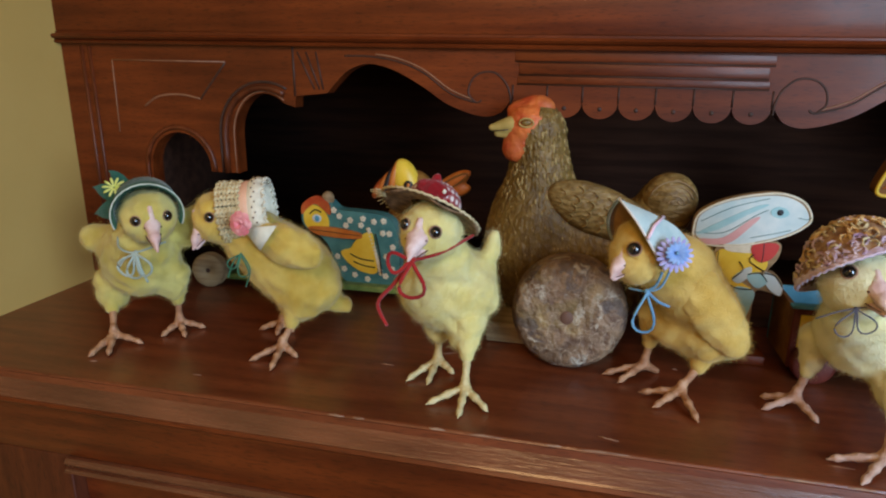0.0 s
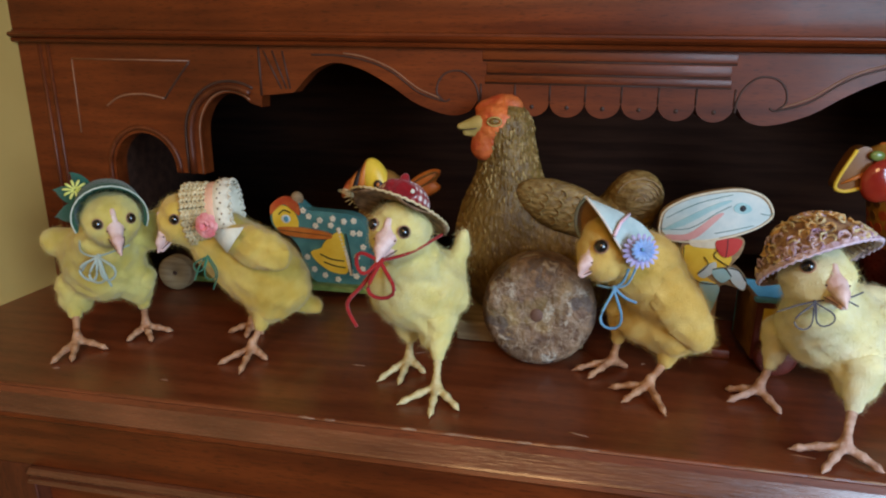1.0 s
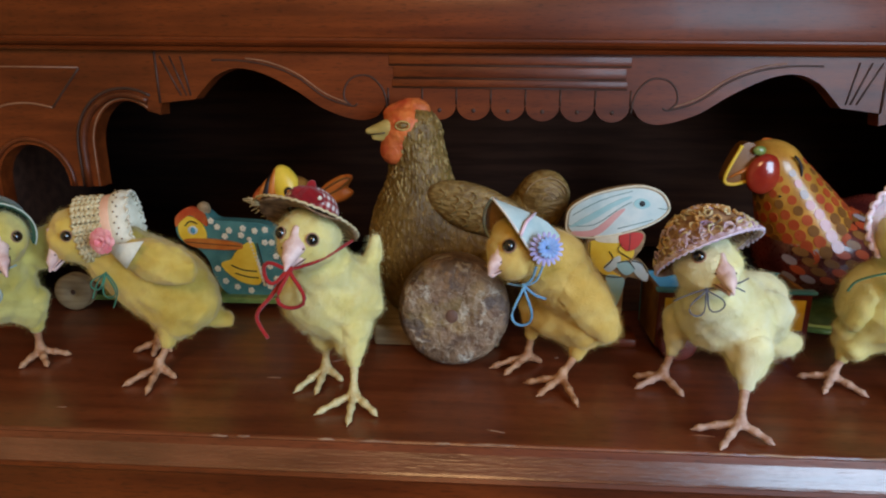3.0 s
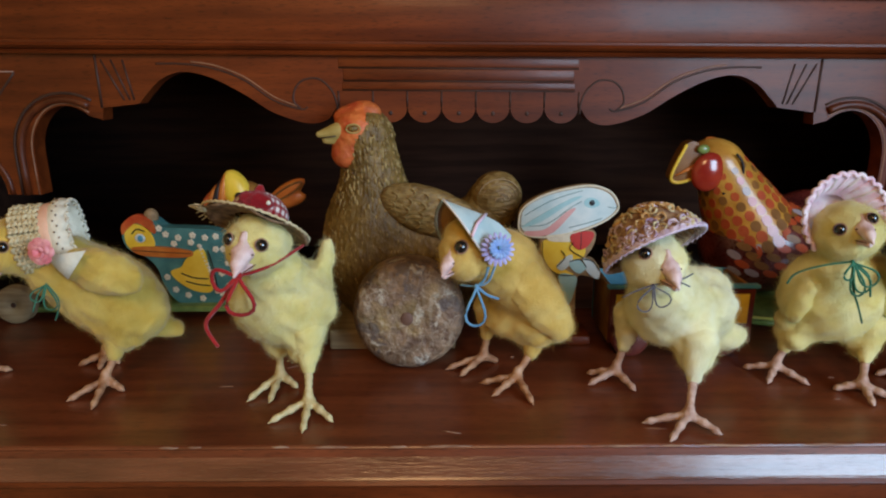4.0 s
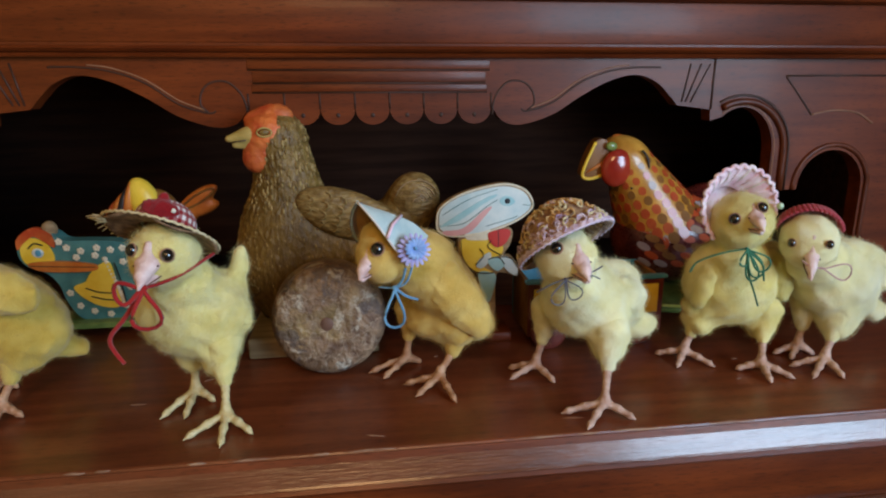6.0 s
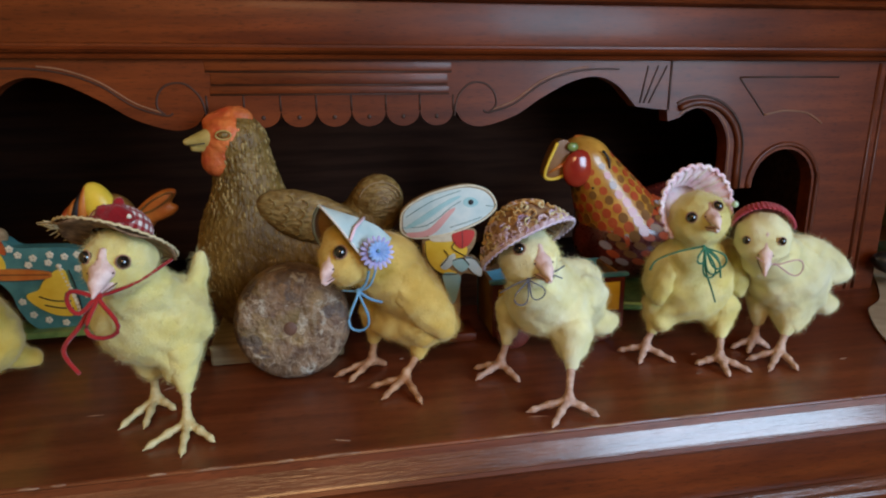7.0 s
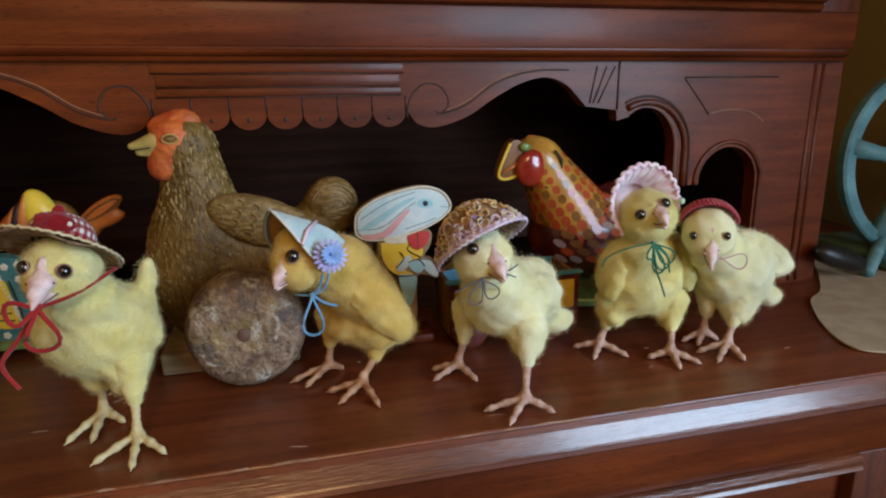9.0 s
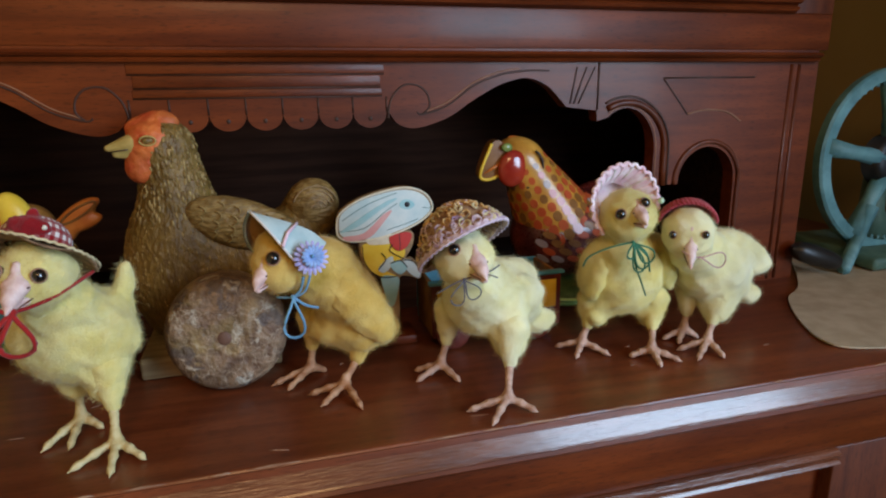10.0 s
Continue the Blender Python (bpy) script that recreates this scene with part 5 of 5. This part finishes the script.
s.add(*soft([rod((-0.0915, -0.0290, 1.0490), (-0.1050, -0.0320, 1.0475), 0.0070, 0.0022), rod((-0.0920, -0.0290, 1.0445), (-0.1010, -0.0315, 1.0435), 0.0050, 0.0022)], 0.0011, 0.0014), BEAKY)
s.add(*tube([(-0.1045, -0.0345, 1.0452), (-0.0990, -0.0362, 1.0460), (-0.0930, -0.0372, 1.0468)], 0.0004, 5), INK)
s.add(*ball((-0.0815, -0.0372, 1.0515), (0.0034, 0.0016, 0.0020), 12, 8), OLIVE)
s.add(*tube([(-0.0815 + 0.0046 * math.cos(radians(a)), -0.0376, 1.0515 + 0.0028 * math.sin(radians(a))) for a in range(0, 360, 20)], 0.0006, 5, True), BEAKY)
ob = part("hen_figure", s, t, "olive hen with red comb, wattles and ochre beak")
part("board", boxes(CREAM_WOOD, (-0.1030, -0.0150, -0.0480, 0.0340, S + 0.0002, S + 0.0150), bevel=0.002), t, "pale worn wooden board")
R = 0.0362
w = part("wheel", lathe((-0.0458, -0.0645, S + R), (0.04, -1, 0.06), (0, 0, 1), [(-0.014, R * 0.80), (-0.0125, R * 0.93), (-0.007, R), (0.006, R), (0.0135, R * 0.95), (0.0172, R * 0.86), (0.0186, R * 0.74), (0.0190, R * 0.40), (0.0186, 0.0003)], WHEEL), t, "worn mottled brown wheel")

part("axle_end", Shape().add(*ball((-0.0466, -0.0831, S + R + 0.0010), (0.0042, 0.0012, 0.0046), 16, 8), NOSTRIL), w, "dark worn axle end")

# printed tin hen
t = thing("tin_hen", "glossy red and orange printed tin hen on a green base", "toy", (0, 0, 0))
part("body", Shape().add(*soft([egg((0.2280, 0.030, 0.9540), (0.048, 0.037, 0.038)), egg((0.2650, 0.040, 0.9720), (0.024, 0.016, 0.024), (0, 30, 0))], 0.0022, 0.014), TIN_BODY), t)
part("neck", Shape().add(*soft([rod((0.2180, 0.030, 0.9660), (0.1890, 0.029, 1.0160), 0.0350, 0.0185), egg((0.1800, 0.030, 1.0220), (0.0155, 0.0135, 0.0150))], 0.0018, 0.010), TIN_NECK), t)
# printed feathers: spots in rows round the neck, leaf-shaped ones on the back
rng = random.Random(12)
low, top = Vector((0.2180, 0.030, 0.9660)), Vector((0.1890, 0.029, 1.0160))
nx, ny, nz = basis(top - low, (0, -1, 0))


def print_spot(c, n, along, length, width, material):
    """A thin flat oval lying on the tin."""
    sx, sy, sz = basis(n, along)
    v = [c + sx * width * math.cos(math.pi * k / 6) + sy * length * math.sin(math.pi * k / 6) + sz * h for h in (0.00025, -0.0008) for k in range(12)]
    f = [list(range(12)), list(range(23, 11, -1))] + [[k, k + 12, (k + 1) % 12 + 12, (k + 1) % 12] for k in range(12)]
    return Shape().add([tuple(p) for p in v], f, material)


for i in range(9):
    k = -0.04 + 0.145 * i
    r = 0.0350 + (0.0185 - 0.0350) * k
    m = max(9, int(2 * math.pi * r / 0.0086))
    for j in range(m):
        a = 2 * math.pi * (j + 0.5 * (i % 2)) / m
        d = nx * math.cos(a) + ny * math.sin(a)
        if d.y > 0.35:
            continue
        part("neck_spot", print_spot(low + (top - low) * k + d * r, d + (top - low).normalized() * 0.285, low - top, 0.0036 * r / 0.028 + 0.0005, 0.0031 * r / 0.028 + 0.0003, TIN_BROWN if rng.random() < 0.3 else TIN_BRICK), t, smooth=False)
for i in range(4):
    for j in range(5):
        az, el = radians(-130 + 32 * j + 16 * (i % 2)), radians(8 + 20 * i)
        d = Vector((math.cos(el) * math.cos(az), math.cos(el) * math.sin(az), math.sin(el)))
        c = Vector((0.1800 + 0.0155 * d.x, 0.030 + 0.0135 * d.y, 1.0220 + 0.0150 * d.z))
        if c.x > 0.1775:
            part("head_spot", print_spot(c, Vector((d.x / 0.0155, d.y / 0.0135, d.z / 0.0150)), (1, 0, -1), 0.0022, 0.0019, TIN_BROWN if rng.random() < 0.3 else TIN_BRICK), t, smooth=False)
for i in range(9):
    for j in range(8):
        az, el = radians(-150 + 17 * j + 8 * (i % 2)), radians(-22 + 10.5 * i)
        d = Vector((math.cos(el) * math.cos(az), math.cos(el) * math.sin(az), math.sin(el)))
        c = Vector((0.2280 + 0.0478 * d.x, 0.030 + 0.0368 * d.y, 0.9540 + 0.0378 * d.z))
        n = Vector((d.x / 0.048, d.y / 0.037, d.z / 0.038)).normalized()
        if c.x < 0.195 or c.z < 0.938:
            continue
        tone = rng.random()
        part("back_feather", print_spot(c, n, (1, 0, -0.35), 0.0058, 0.0030, TIN_BRICK if tone < 0.55 else TIN_GREY if tone < 0.72 else TIN_BROWN), t, smooth=False)
part("wattle", Shape().add(*soft([egg((0.1743, 0.0150, 1.0139), (0.0125, 0.0060, 0.0150), (0, 14, 0))], 0.0014, 0.003), TIN_RED), t)
part("comb", Shape().add(*soft([egg((0.1845, 0.030, 1.0335), (0.0100, 0.0032, 0.0042), (0, 20, 0))], 0.0011, 0.002), TIN_ORANGE), t)
face = flat_line([(0.1577, 1.0341), (0.1480, 1.0108), (0.1536, 1.0056), (0.1661, 1.0090), (0.1680, 1.0328)], 4, True)
part("beak", Shape().add(*plate(face, 0.0180, 0.0300), TIN_BROWN), t, "brown printed tin beak", smooth=False)
part("beak_edge", Shape().add(*tube([(x, 0.0178, z) for x, z in flat_line([(0.1577, 1.0341), (0.1480, 1.0108), (0.1536, 1.0056), (0.1661, 1.0090)], 5)], 0.0014, 6), TIN_YELLOW), t, "yellow printed edge of the beak")
part("beak_stripe", Shape().add(*tube([(x, 0.0176, z) for x, z in ((0.1514, 1.0108), (0.1660, 1.0184))], [0.0006, 0.0022], 6), TIN_ORANGE), t)
part("eye", Shape().add(*ball((0.1694, 0.0155, 1.0308), (0.0048, 0.0022, 0.0034), 12, 8), TIN_GREEN), t)
part("face_line", Shape().add(*tube([(0.1860 + 0.0125 * math.cos(radians(a)), 0.0105, 1.0140 + 0.0155 * math.sin(radians(a))) for a in range(-95, 70, 12)], 0.0010, 5), INK), t)
part("base", Shape().add(*soft([egg((0.2250, 0.020, 0.9085), (0.050, 0.046, 0.0075))], 0.0020, 0.002), TIN_GREEN), t)
part("base_rim", Shape().add(*tube([(0.2250 + 0.0500 * math.cos(radians(a)), 0.020 + 0.046 * math.sin(radians(a)), 0.9125) for a in range(0, 360, 8)], 0.0012, 6, True), LIME), t)

U = 0.00040


def cutout(loop, at, y0, y1, unit, steps=5, smooth=True):
    x0, z0 = at
    pts = flat_line(loop, steps, True) if smooth else loop
    return plate([(x0 + a * unit, z0 - b * unit) for a, b in pts], y0, y1)


# rabbit cut out of board, beside a little cart
t = thing("rabbit_cutout_toy", "flat painted wooden rabbit in yellow jacket and blue trousers", "toy", (0, 0, 0))
at, y = (0.0702, 1.0008), -0.0350
headl = [(a * 0.93, b * 0.93 + 2) for a, b in [(-113, 32), (-106, 6), (-70, -17), (-20, -31), (20, -34), (52, -22), (67, 3), (58, 20), (34, 36), (0, 49), (-40, 59), (-85, 60), (-109, 50)]]
bodyl = [(-59, 45), (-35, 39), (-11, 46), (25, 49), (25, 74), (12, 97), (27, 101), (39, 119), (37, 136), (17, 130), (1, 130), (-2, 155), (-4, 209), (-27, 209), (-31, 155), (-35, 127), (-53, 115), (-66, 93), (-68, 66)]
s = Shape()
s.add(*cutout(headl, at, y, y + 0.009, U), CREAM_WOOD)
s.add(*cutout(bodyl, at, y + 0.001, y + 0.009, U), CREAM_WOOD)
inner = [(a * 0.955 - 1, b * 0.92 + 1) for a, b in headl]
s.add(*cutout(inner, at, y - 0.0005, y + 0.002, U), WHITE_PAINT)
s.add(*cutout([(-95, 48), (-60, 44), (-25, 14), (-10, 8), (-22, 24), (-50, 52), (-85, 56)], at, y - 0.0009, y, U), ROSE)
s.add(*cutout([(-100, 40), (-60, 14), (-20, -8), (0, -12), (-30, 6), (-70, 32)], at, y - 0.0009, y, U), AQUA)
s.add(*cutout([(4, -4), (14, -10), (26, -6), (30, 2), (18, 8), (6, 4)], at, y - 0.0009, y, U), AQUA)
s.add(*ball((at[0] + 17 * U, y - 0.0009, at[1] + 1 * U), (0.0020, 0.0006, 0.0020), 10, 6), INK)
for pts in ([(-104, 38), (-60, 36), (-20, 8), (0, -4)], [(-20, 42), (10, 34), (36, 26)], [(44, 6), (56, 8), (62, 4)], [(-96, 20), (-50, -6), (0, -22)]):
    s.add(*tube([(at[0] + a * U, y - 0.0007, at[1] - b * U) for a, b in flat_line(pts, 4)], 0.00022, 4), TEAL)
s.add(*tube([(at[0] + a * U, y - 0.0002, at[1] - b * U) for a, b in flat_line(headl, 5, True)], 0.0007, 5, True), LACE)
s.add(*cutout([(-55, 46), (-35, 41), (-12, 49), (-11, 65), (-35, 67), (-55, 63)], at, y - 0.0002, y + 0.002, U), LACE)
s.add(*cutout([(-64, 67), (-39, 63), (-11, 68), (10, 78), (7, 95), (-16, 101), (-24, 115), (-7, 127), (-31, 126), (-50, 114), (-62, 93)], at, y + 0.0002, y + 0.002, U), TIN_YELLOW)
s.add(*cutout([(-16, 55), (1, 49), (23, 51), (17, 71), (1, 81), (-12, 71)], at, y - 0.0008, y + 0.001, U), RED_PAINT)
s.add(*cutout([(-38, 111), (-24, 95), (-12, 90), (-12, 104), (-27, 118)], at, y - 0.0004, y + 0.001, U), WHITE_PAINT)
s.add(*cutout([(-16, 102), (2, 99), (14, 112), (2, 124), (-12, 115)], at, y - 0.0005, y + 0.001, U), AQUA)
s.add(*cutout([(8, 98), (25, 102), (37, 119), (35, 134), (21, 127), (12, 115)], at, y - 0.0003, y + 0.001, U), WHITE_PAINT)
s.add(*cutout([(-32, 125), (-3, 130), (-4, 153), (-12, 180), (-23, 180), (-29, 153)], at, y, y + 0.002, U), AQUA)
for pts in ([(-64, 67), (-62, 93), (-50, 114), (-31, 126), (-7, 127)], [(-38, 111), (-24, 95), (-31, 82)], [(-11, 68), (-16, 80), (7, 95)], [(8, 98), (25, 102), (37, 119)], [(-16, 102), (2, 99), (14, 112)], [(1, 49), (2, 67), (1, 81)]):
    s.add(*tube([(at[0] + a * U, y - 0.0007, at[1] - b * U) for a, b in flat_line(pts, 4)], 0.00035, 4), INK)
part("figure", s, t, smooth=False)
part("foot_block", boxes(WOOD, (0.0480, 0.0800, -0.0420, -0.0150, S + 0.0002, S + 0.0070), bevel=0.001), t)

t = thing("toy_cart", "small toy cart painted dark red and yellow with blue inside", "toy", (0, 0, 0))
x0, x1, y0, y1, z0, z1 = 0.0880, 0.1850, -0.0560, -0.0080, S + 0.0080, S + 0.0470
part("front_board", boxes(DARK_RED, (x0, x1, y0, y0 + 0.003, z0, z1), bevel=0.0008), t, "dark red painted board")
for a, b in ((x0 + 0.004, x0 + 0.026), (x1 - 0.020, x1 - 0.004)):
    part("painted_panel", boxes(TIN_YELLOW, (a, b, y0 - 0.0006, y0 + 0.001, z0 + 0.014, z1 - 0.004), bevel=0.0003), t, "yellow painted panel")
part("back_board", boxes(BLUE_PAINT, (x0, x1, y1 - 0.003, y1, z0, z1), bevel=0.0008), t, "blue painted board")
part("side_board", boxes(BROWN_PAINT, (x0, x0 + 0.003, y0 + 0.003, y1 - 0.003, z0, z1), bevel=0.0008), t)
part("side_board", boxes(BROWN_PAINT, (x1 - 0.003, x1, y0 + 0.003, y1 - 0.003, z0, z1), bevel=0.0008), t)
part("cart_floor", boxes(BLUE_PAINT, (x0 + 0.003, x1 - 0.003, y0 + 0.003, y1 - 0.003, z0, z0 + 0.003), bevel=0), t)
part("rim", boxes(BLUE_PAINT, (x0 - 0.002, x1 + 0.002, y0 - 0.002, y0 + 0.004, z1, z1 + 0.0025), bevel=0.0008), t, "blue painted rim")
for x in (x0 + 0.014, x1 - 0.020):
    part("wheel", lathe((x, y0 - 0.003, S + 0.0125), (0, -1, 0), (0, 0, 1), [(-0.003, 0.0125), (0.0015, 0.0125), (0.0025, 0.0105), (0.0025, 0.001)], DARK_RED, 28), t, "dark red painted wheel")

# duck cut out of board on wheels
t = thing("duck_pull_toy", "painted wooden duck in a flowered blue shawl on a wheeled board", "toy", (0, 0, 0))
D, at, y = 0.00047, (-0.2195, 0.9410), 0.0200
s = Shape()
body = [(-62, -82), (-42, -68), (-10, -66), (40, -62), (62, -44), (70, 0), (62, 60), (20, 68), (-30, 64), (-52, 34), (-60, 4), (-76, -16), (-104, -30), (-112, -54), (-96, -76)]
s.add(*cutout(body, at, y, y + 0.012, D), TEAL)
s.add(*cutout([(-60, -36), (-66, -62), (-88, -74), (-106, -60), (-104, -36), (-84, -24)], at, y - 0.0010, y + 0.002, D), TIN_YELLOW)
s.add(*cutout([(-98, -34), (-60, -36), (-20, -32), (2, -26), (-4, -18), (-50, -18), (-84, -22)], at, y - 0.0024, y + 0.001, D), TIN_ORANGE)
s.add(*cutout([(-10, -14), (10, -30), (22, -26), (26, 10), (28, 42), (0, 42), (-26, 26), (-38, 8), (-20, 0)], at, y - 0.0016, y + 0.001, D), TIN_YELLOW)
for k in range(14):
    a, b = 14 + 22 * k / 13, -36 + 80 * k / 13
    s.add(*ball((at[0] + a * D, y - 0.0008, at[1] - b * D), (0.0021, 0.0010, 0.0017), 8, 5), LACE)
s.add(*ball((at[0] - 82 * D, y - 0.0012, at[1] + 50 * D), (0.0042, 0.0008, 0.0036), 12, 6), WHITE_PAINT)
s.add(*ball((at[0] - 81 * D, y - 0.0018, at[1] + 50 * D), (0.0022, 0.0008, 0.0026), 10, 6), BLUE_PAINT)
s.add(*ball((at[0] - 64 * D, y + 0.004, at[1] + 84 * D), (0.0055, 0.0055, 0.0065), 12, 8), CREAM_WOOD)
rng = random.Random(3)
spots = [(-40, -56), (-20, -50), (-28, -40), (4, -54), (24, -50), (42, -52), (52, -30), (40, -30), (58, -6), (46, 12), (56, 34), (44, 48), (10, 56), (-14, 50), (-34, 40), (-46, 18), (0, -42), (-50, -66)]
s.add(*cutout([(-56, -58), (-60, -80), (-84, -90), (-108, -74), (-110, -56), (-100, -66), (-84, -76), (-68, -66)], at, y - 0.0016, y + 0.002, D), COMB)
for a, b in spots:
    for k in range(5):
        q = 2 * math.pi * k / 5 + a
        s.add(*ball((at[0] + a * D + 0.0015 * math.cos(q), y - 0.0003, at[1] - b * D + 0.0015 * math.sin(q)), (0.0013, 0.0006, 0.0013), 6, 4), LACE)
for pts in ([(-96, -30), (-50, -27), (0, -24)], [(-20, 10), (0, 18), (24, 20)], [(-14, 24), (6, 30), (26, 32)], [(-72, -62), (-84, -66), (-94, -58)], [(28, -30), (34, 0), (38, 44)]):
    s.add(*tube([(at[0] + a * D, y - 0.0022, at[1] - b * D) for a, b in flat_line(pts, 4)], 0.0005, 4), INK)
part("duck_figure", s, t, smooth=False)
part("board", boxes(TIN_GREEN, (-0.3450, -0.1850, 0.0120, 0.0420, S + 0.0060, S + 0.0110), bevel=0.001), t, "green painted board")
for x, wy in ((-0.3560, 0.0080), (-0.2000, 0.0480)):
    w = part("wheel", lathe((x, wy, S + 0.0150), (0.1, -1, 0.05), (0, 0, 1), [(-0.004, 0.0150), (0.003, 0.0150), (0.0045, 0.0135), (0.0048, 0.004), (0.003, 0.003), (0.003, 0.0005)], CREAM_WOOD, 32), t, "plain wooden disc wheel")
    part("axle_hole", Shape().add(*ball((x - 0.0003, wy - 0.0028, S + 0.0150), (0.0022, 0.0010, 0.0022), 10, 6), GROOVE), w)

# striped bird toy
s = Shape()
s.add(*soft([egg((-0.1800, 0.052, 0.9440), (0.030, 0.020, 0.044)), egg((-0.1830, 0.046, 0.9850), (0.020, 0.015, 0.020))], 0.0022, 0.010), BROWN_PAINT)
s.add(*soft([egg((-0.1860, 0.040, 0.9960), (0.0110, 0.0095, 0.0190), (0, -18, 0)), egg((-0.1820, 0.040, 0.9850), (0.0120, 0.0100, 0.0130))], 0.0016, 0.004), TIN_YELLOW)
for k, (dx, dz, m) in enumerate(((-0.0105, 0.0005, TIN_ORANGE), (-0.0155, -0.0025, INK), (-0.0200, -0.0045, TIN_ORANGE), (-0.0245, -0.0075, COMB))):
    s.add(*soft([egg((-0.1860 + dx, 0.0400 + 0.001 * k, 0.9960 + dz), (0.0042, 0.0085, 0.0175 - 0.0022 * k), (0, 14 + 6 * k, 0))], 0.0013, 0.002), m)
s.add(*ball((-0.1815, 0.0295, 0.9940), (0.0040, 0.0018, 0.0042), 12, 8), INK)
s.add(*ball((-0.1812, 0.0282, 0.9945), (0.0016, 0.0010, 0.0018), 8, 6), TIN_ORANGE)
s.add(*soft([egg((-0.1470, 0.040, 0.9970), (0.0175, 0.0045, 0.0062), (0, -32, 0)), egg((-0.1440, 0.041, 0.9890), (0.0130, 0.0045, 0.0050), (0, -20, 0)), egg((-0.1600, 0.044, 0.9830), (0.0130, 0.0060, 0.0090), (0, -40, 0))], 0.0016, 0.004), TIN_ORANGE)
s.add(*tube([(-0.1460 + 0.0120 * math.cos(radians(a)) - 0.001 * math.sin(radians(a)), 0.0355, 0.9975 + 0.0070 * math.cos(radians(a)) + 0.0030 * math.sin(radians(a))) for a in range(0, 360, 24)], 0.0008, 5, True), BROWN_PAINT)
solid("striped_bird_toy", s, "small tin bird painted orange, black and yellow", "toy")

# ---- hand-cranked machine on a cloth ----
bm = bmesh.new()
loop = flat_line([(0.431, -0.024), (0.395, -0.051), (0.363, -0.099), (0.353, -0.136), (0.384, -0.149), (0.44, -0.156), (0.50, -0.155), (0.60, -0.150), (0.625, -0.05), (0.61, 0.10), (0.56, 0.135), (0.50, 0.06)], 6, True)
vs = [bm.verts.new((x, yy, S + 0.0008 + 0.0006 * math.sin(60 * x) * math.cos(45 * yy))) for x, yy in loop]
bm.faces.new(vs)
bmesh.ops.triangulate(bm, faces=list(bm.faces))
ret = bmesh.ops.extrude_face_region(bm, geom=list(bm.faces))
for g in ret["geom"]:
    if isinstance(g, bmesh.types.BMVert):
        g.co.z += 0.0012
bmesh.ops.recalc_face_normals(bm, faces=list(bm.faces))
solid("cloth", Shape().add(*unpack(bm), CLOTH), "beige cloth lying flat on the shelf end", "cloth", smooth=False)

t = thing("hand_crank_machine", "turquoise cast iron hand-cranked machine with a toothed wheel", "machine", (0, 0, 0))
c, ax = Vector((0.5780, 0.030, 0.9980)), Vector((0.0, -0.95, 0.08))
sx, sy, sz = basis(ax, (0, 0, 1))
RW = 0.0840
section = ((-0.006, -0.0055), (-0.006, 0.0040), (-0.004, 0.0060), (0.004, 0.0060), (0.006, 0.0040), (0.006, -0.0055))
rim = [c + (sx * math.cos(2 * math.pi * j / 72) + sy * math.sin(2 * math.pi * j / 72)) * (RW + r) + sz * h for j in range(72) for h, r in section]
faces = [[j * 6 + i, j * 6 + (i + 1) % 6, (j + 1) % 72 * 6 + (i + 1) % 6, (j + 1) % 72 * 6 + i] for j in range(72) for i in range(6)]
wheel = part("wheel", Shape().add([tuple(p) for p in rim], faces, IRON), t, smooth=False)
for k in range(5):
    a = radians(168 + 72 * k)
    d = sx * math.cos(a) + sy * math.sin(a)
    part("spoke", Shape().add(*tube([c + d * 0.015, c + d * 0.045, c + d * (RW - 0.002)], [0.0090, 0.0070, 0.0100], 8), IRON), wheel)
for k in range(60):
    a = 2 * math.pi * k / 60
    d = sx * math.cos(a) + sy * math.sin(a)
    part("tooth", Shape().add(*tube([c + d * (RW - 0.005), c + d * (RW - 0.0095)], [0.0020, 0.0013], 5), IRON), wheel)
part("hub", lathe(c, ax, (0, 0, 1), [(-0.010, 0.026), (0.004, 0.026), (0.008, 0.019), (0.008, 0.001)], BLACK, 24), wheel, "dark hub")
part("gear", lathe(c + sx * 0.02 + sy * 0.035, ax, (0, 0, 1), [(-0.012, 0.022), (-0.004, 0.022), (-0.004, 0.001)], BLACK, 20), t, "dark gear behind the wheel")
crank = part("crank_arm", Shape().add(*tube([c + sz * 0.006 + (sx * math.cos(radians(240)) + sy * math.sin(radians(240))) * 0.05, Vector((0.5377, 0.0180, 0.9231)), Vector((0.4884, -0.0160, 0.9083))], [0.0065, 0.0065, 0.0062], 8), IRON), t)
grip_way = Vector((0.4280, -0.0120, 0.9331)) - Vector((0.4815, -0.0160, 0.9144))
part("grip", lathe((0.4815, -0.0160, 0.9144), grip_way, (0, 0, 1), [(0.0, 0.004), (0.003, 0.0070), (0.012, 0.0085), (0.030, 0.0095), (0.046, 0.0085), (0.052, 0.005), (0.053, 0.001)], BLACK, 20), crank, "black wooden grip")
part("stand", Shape().add(*tube([(0.590, 0.045, S + 0.010), (0.585, 0.048, 0.945), (0.580, 0.045, 0.990)], [0.020, 0.012, 0.010], 10), IRON_GREEN), t)
part("foot", boxes(IRON_GREEN, (0.520, 0.650, -0.020, 0.090, S + 0.0030, S + 0.016), bevel=0.004), t, "dull green iron foot")
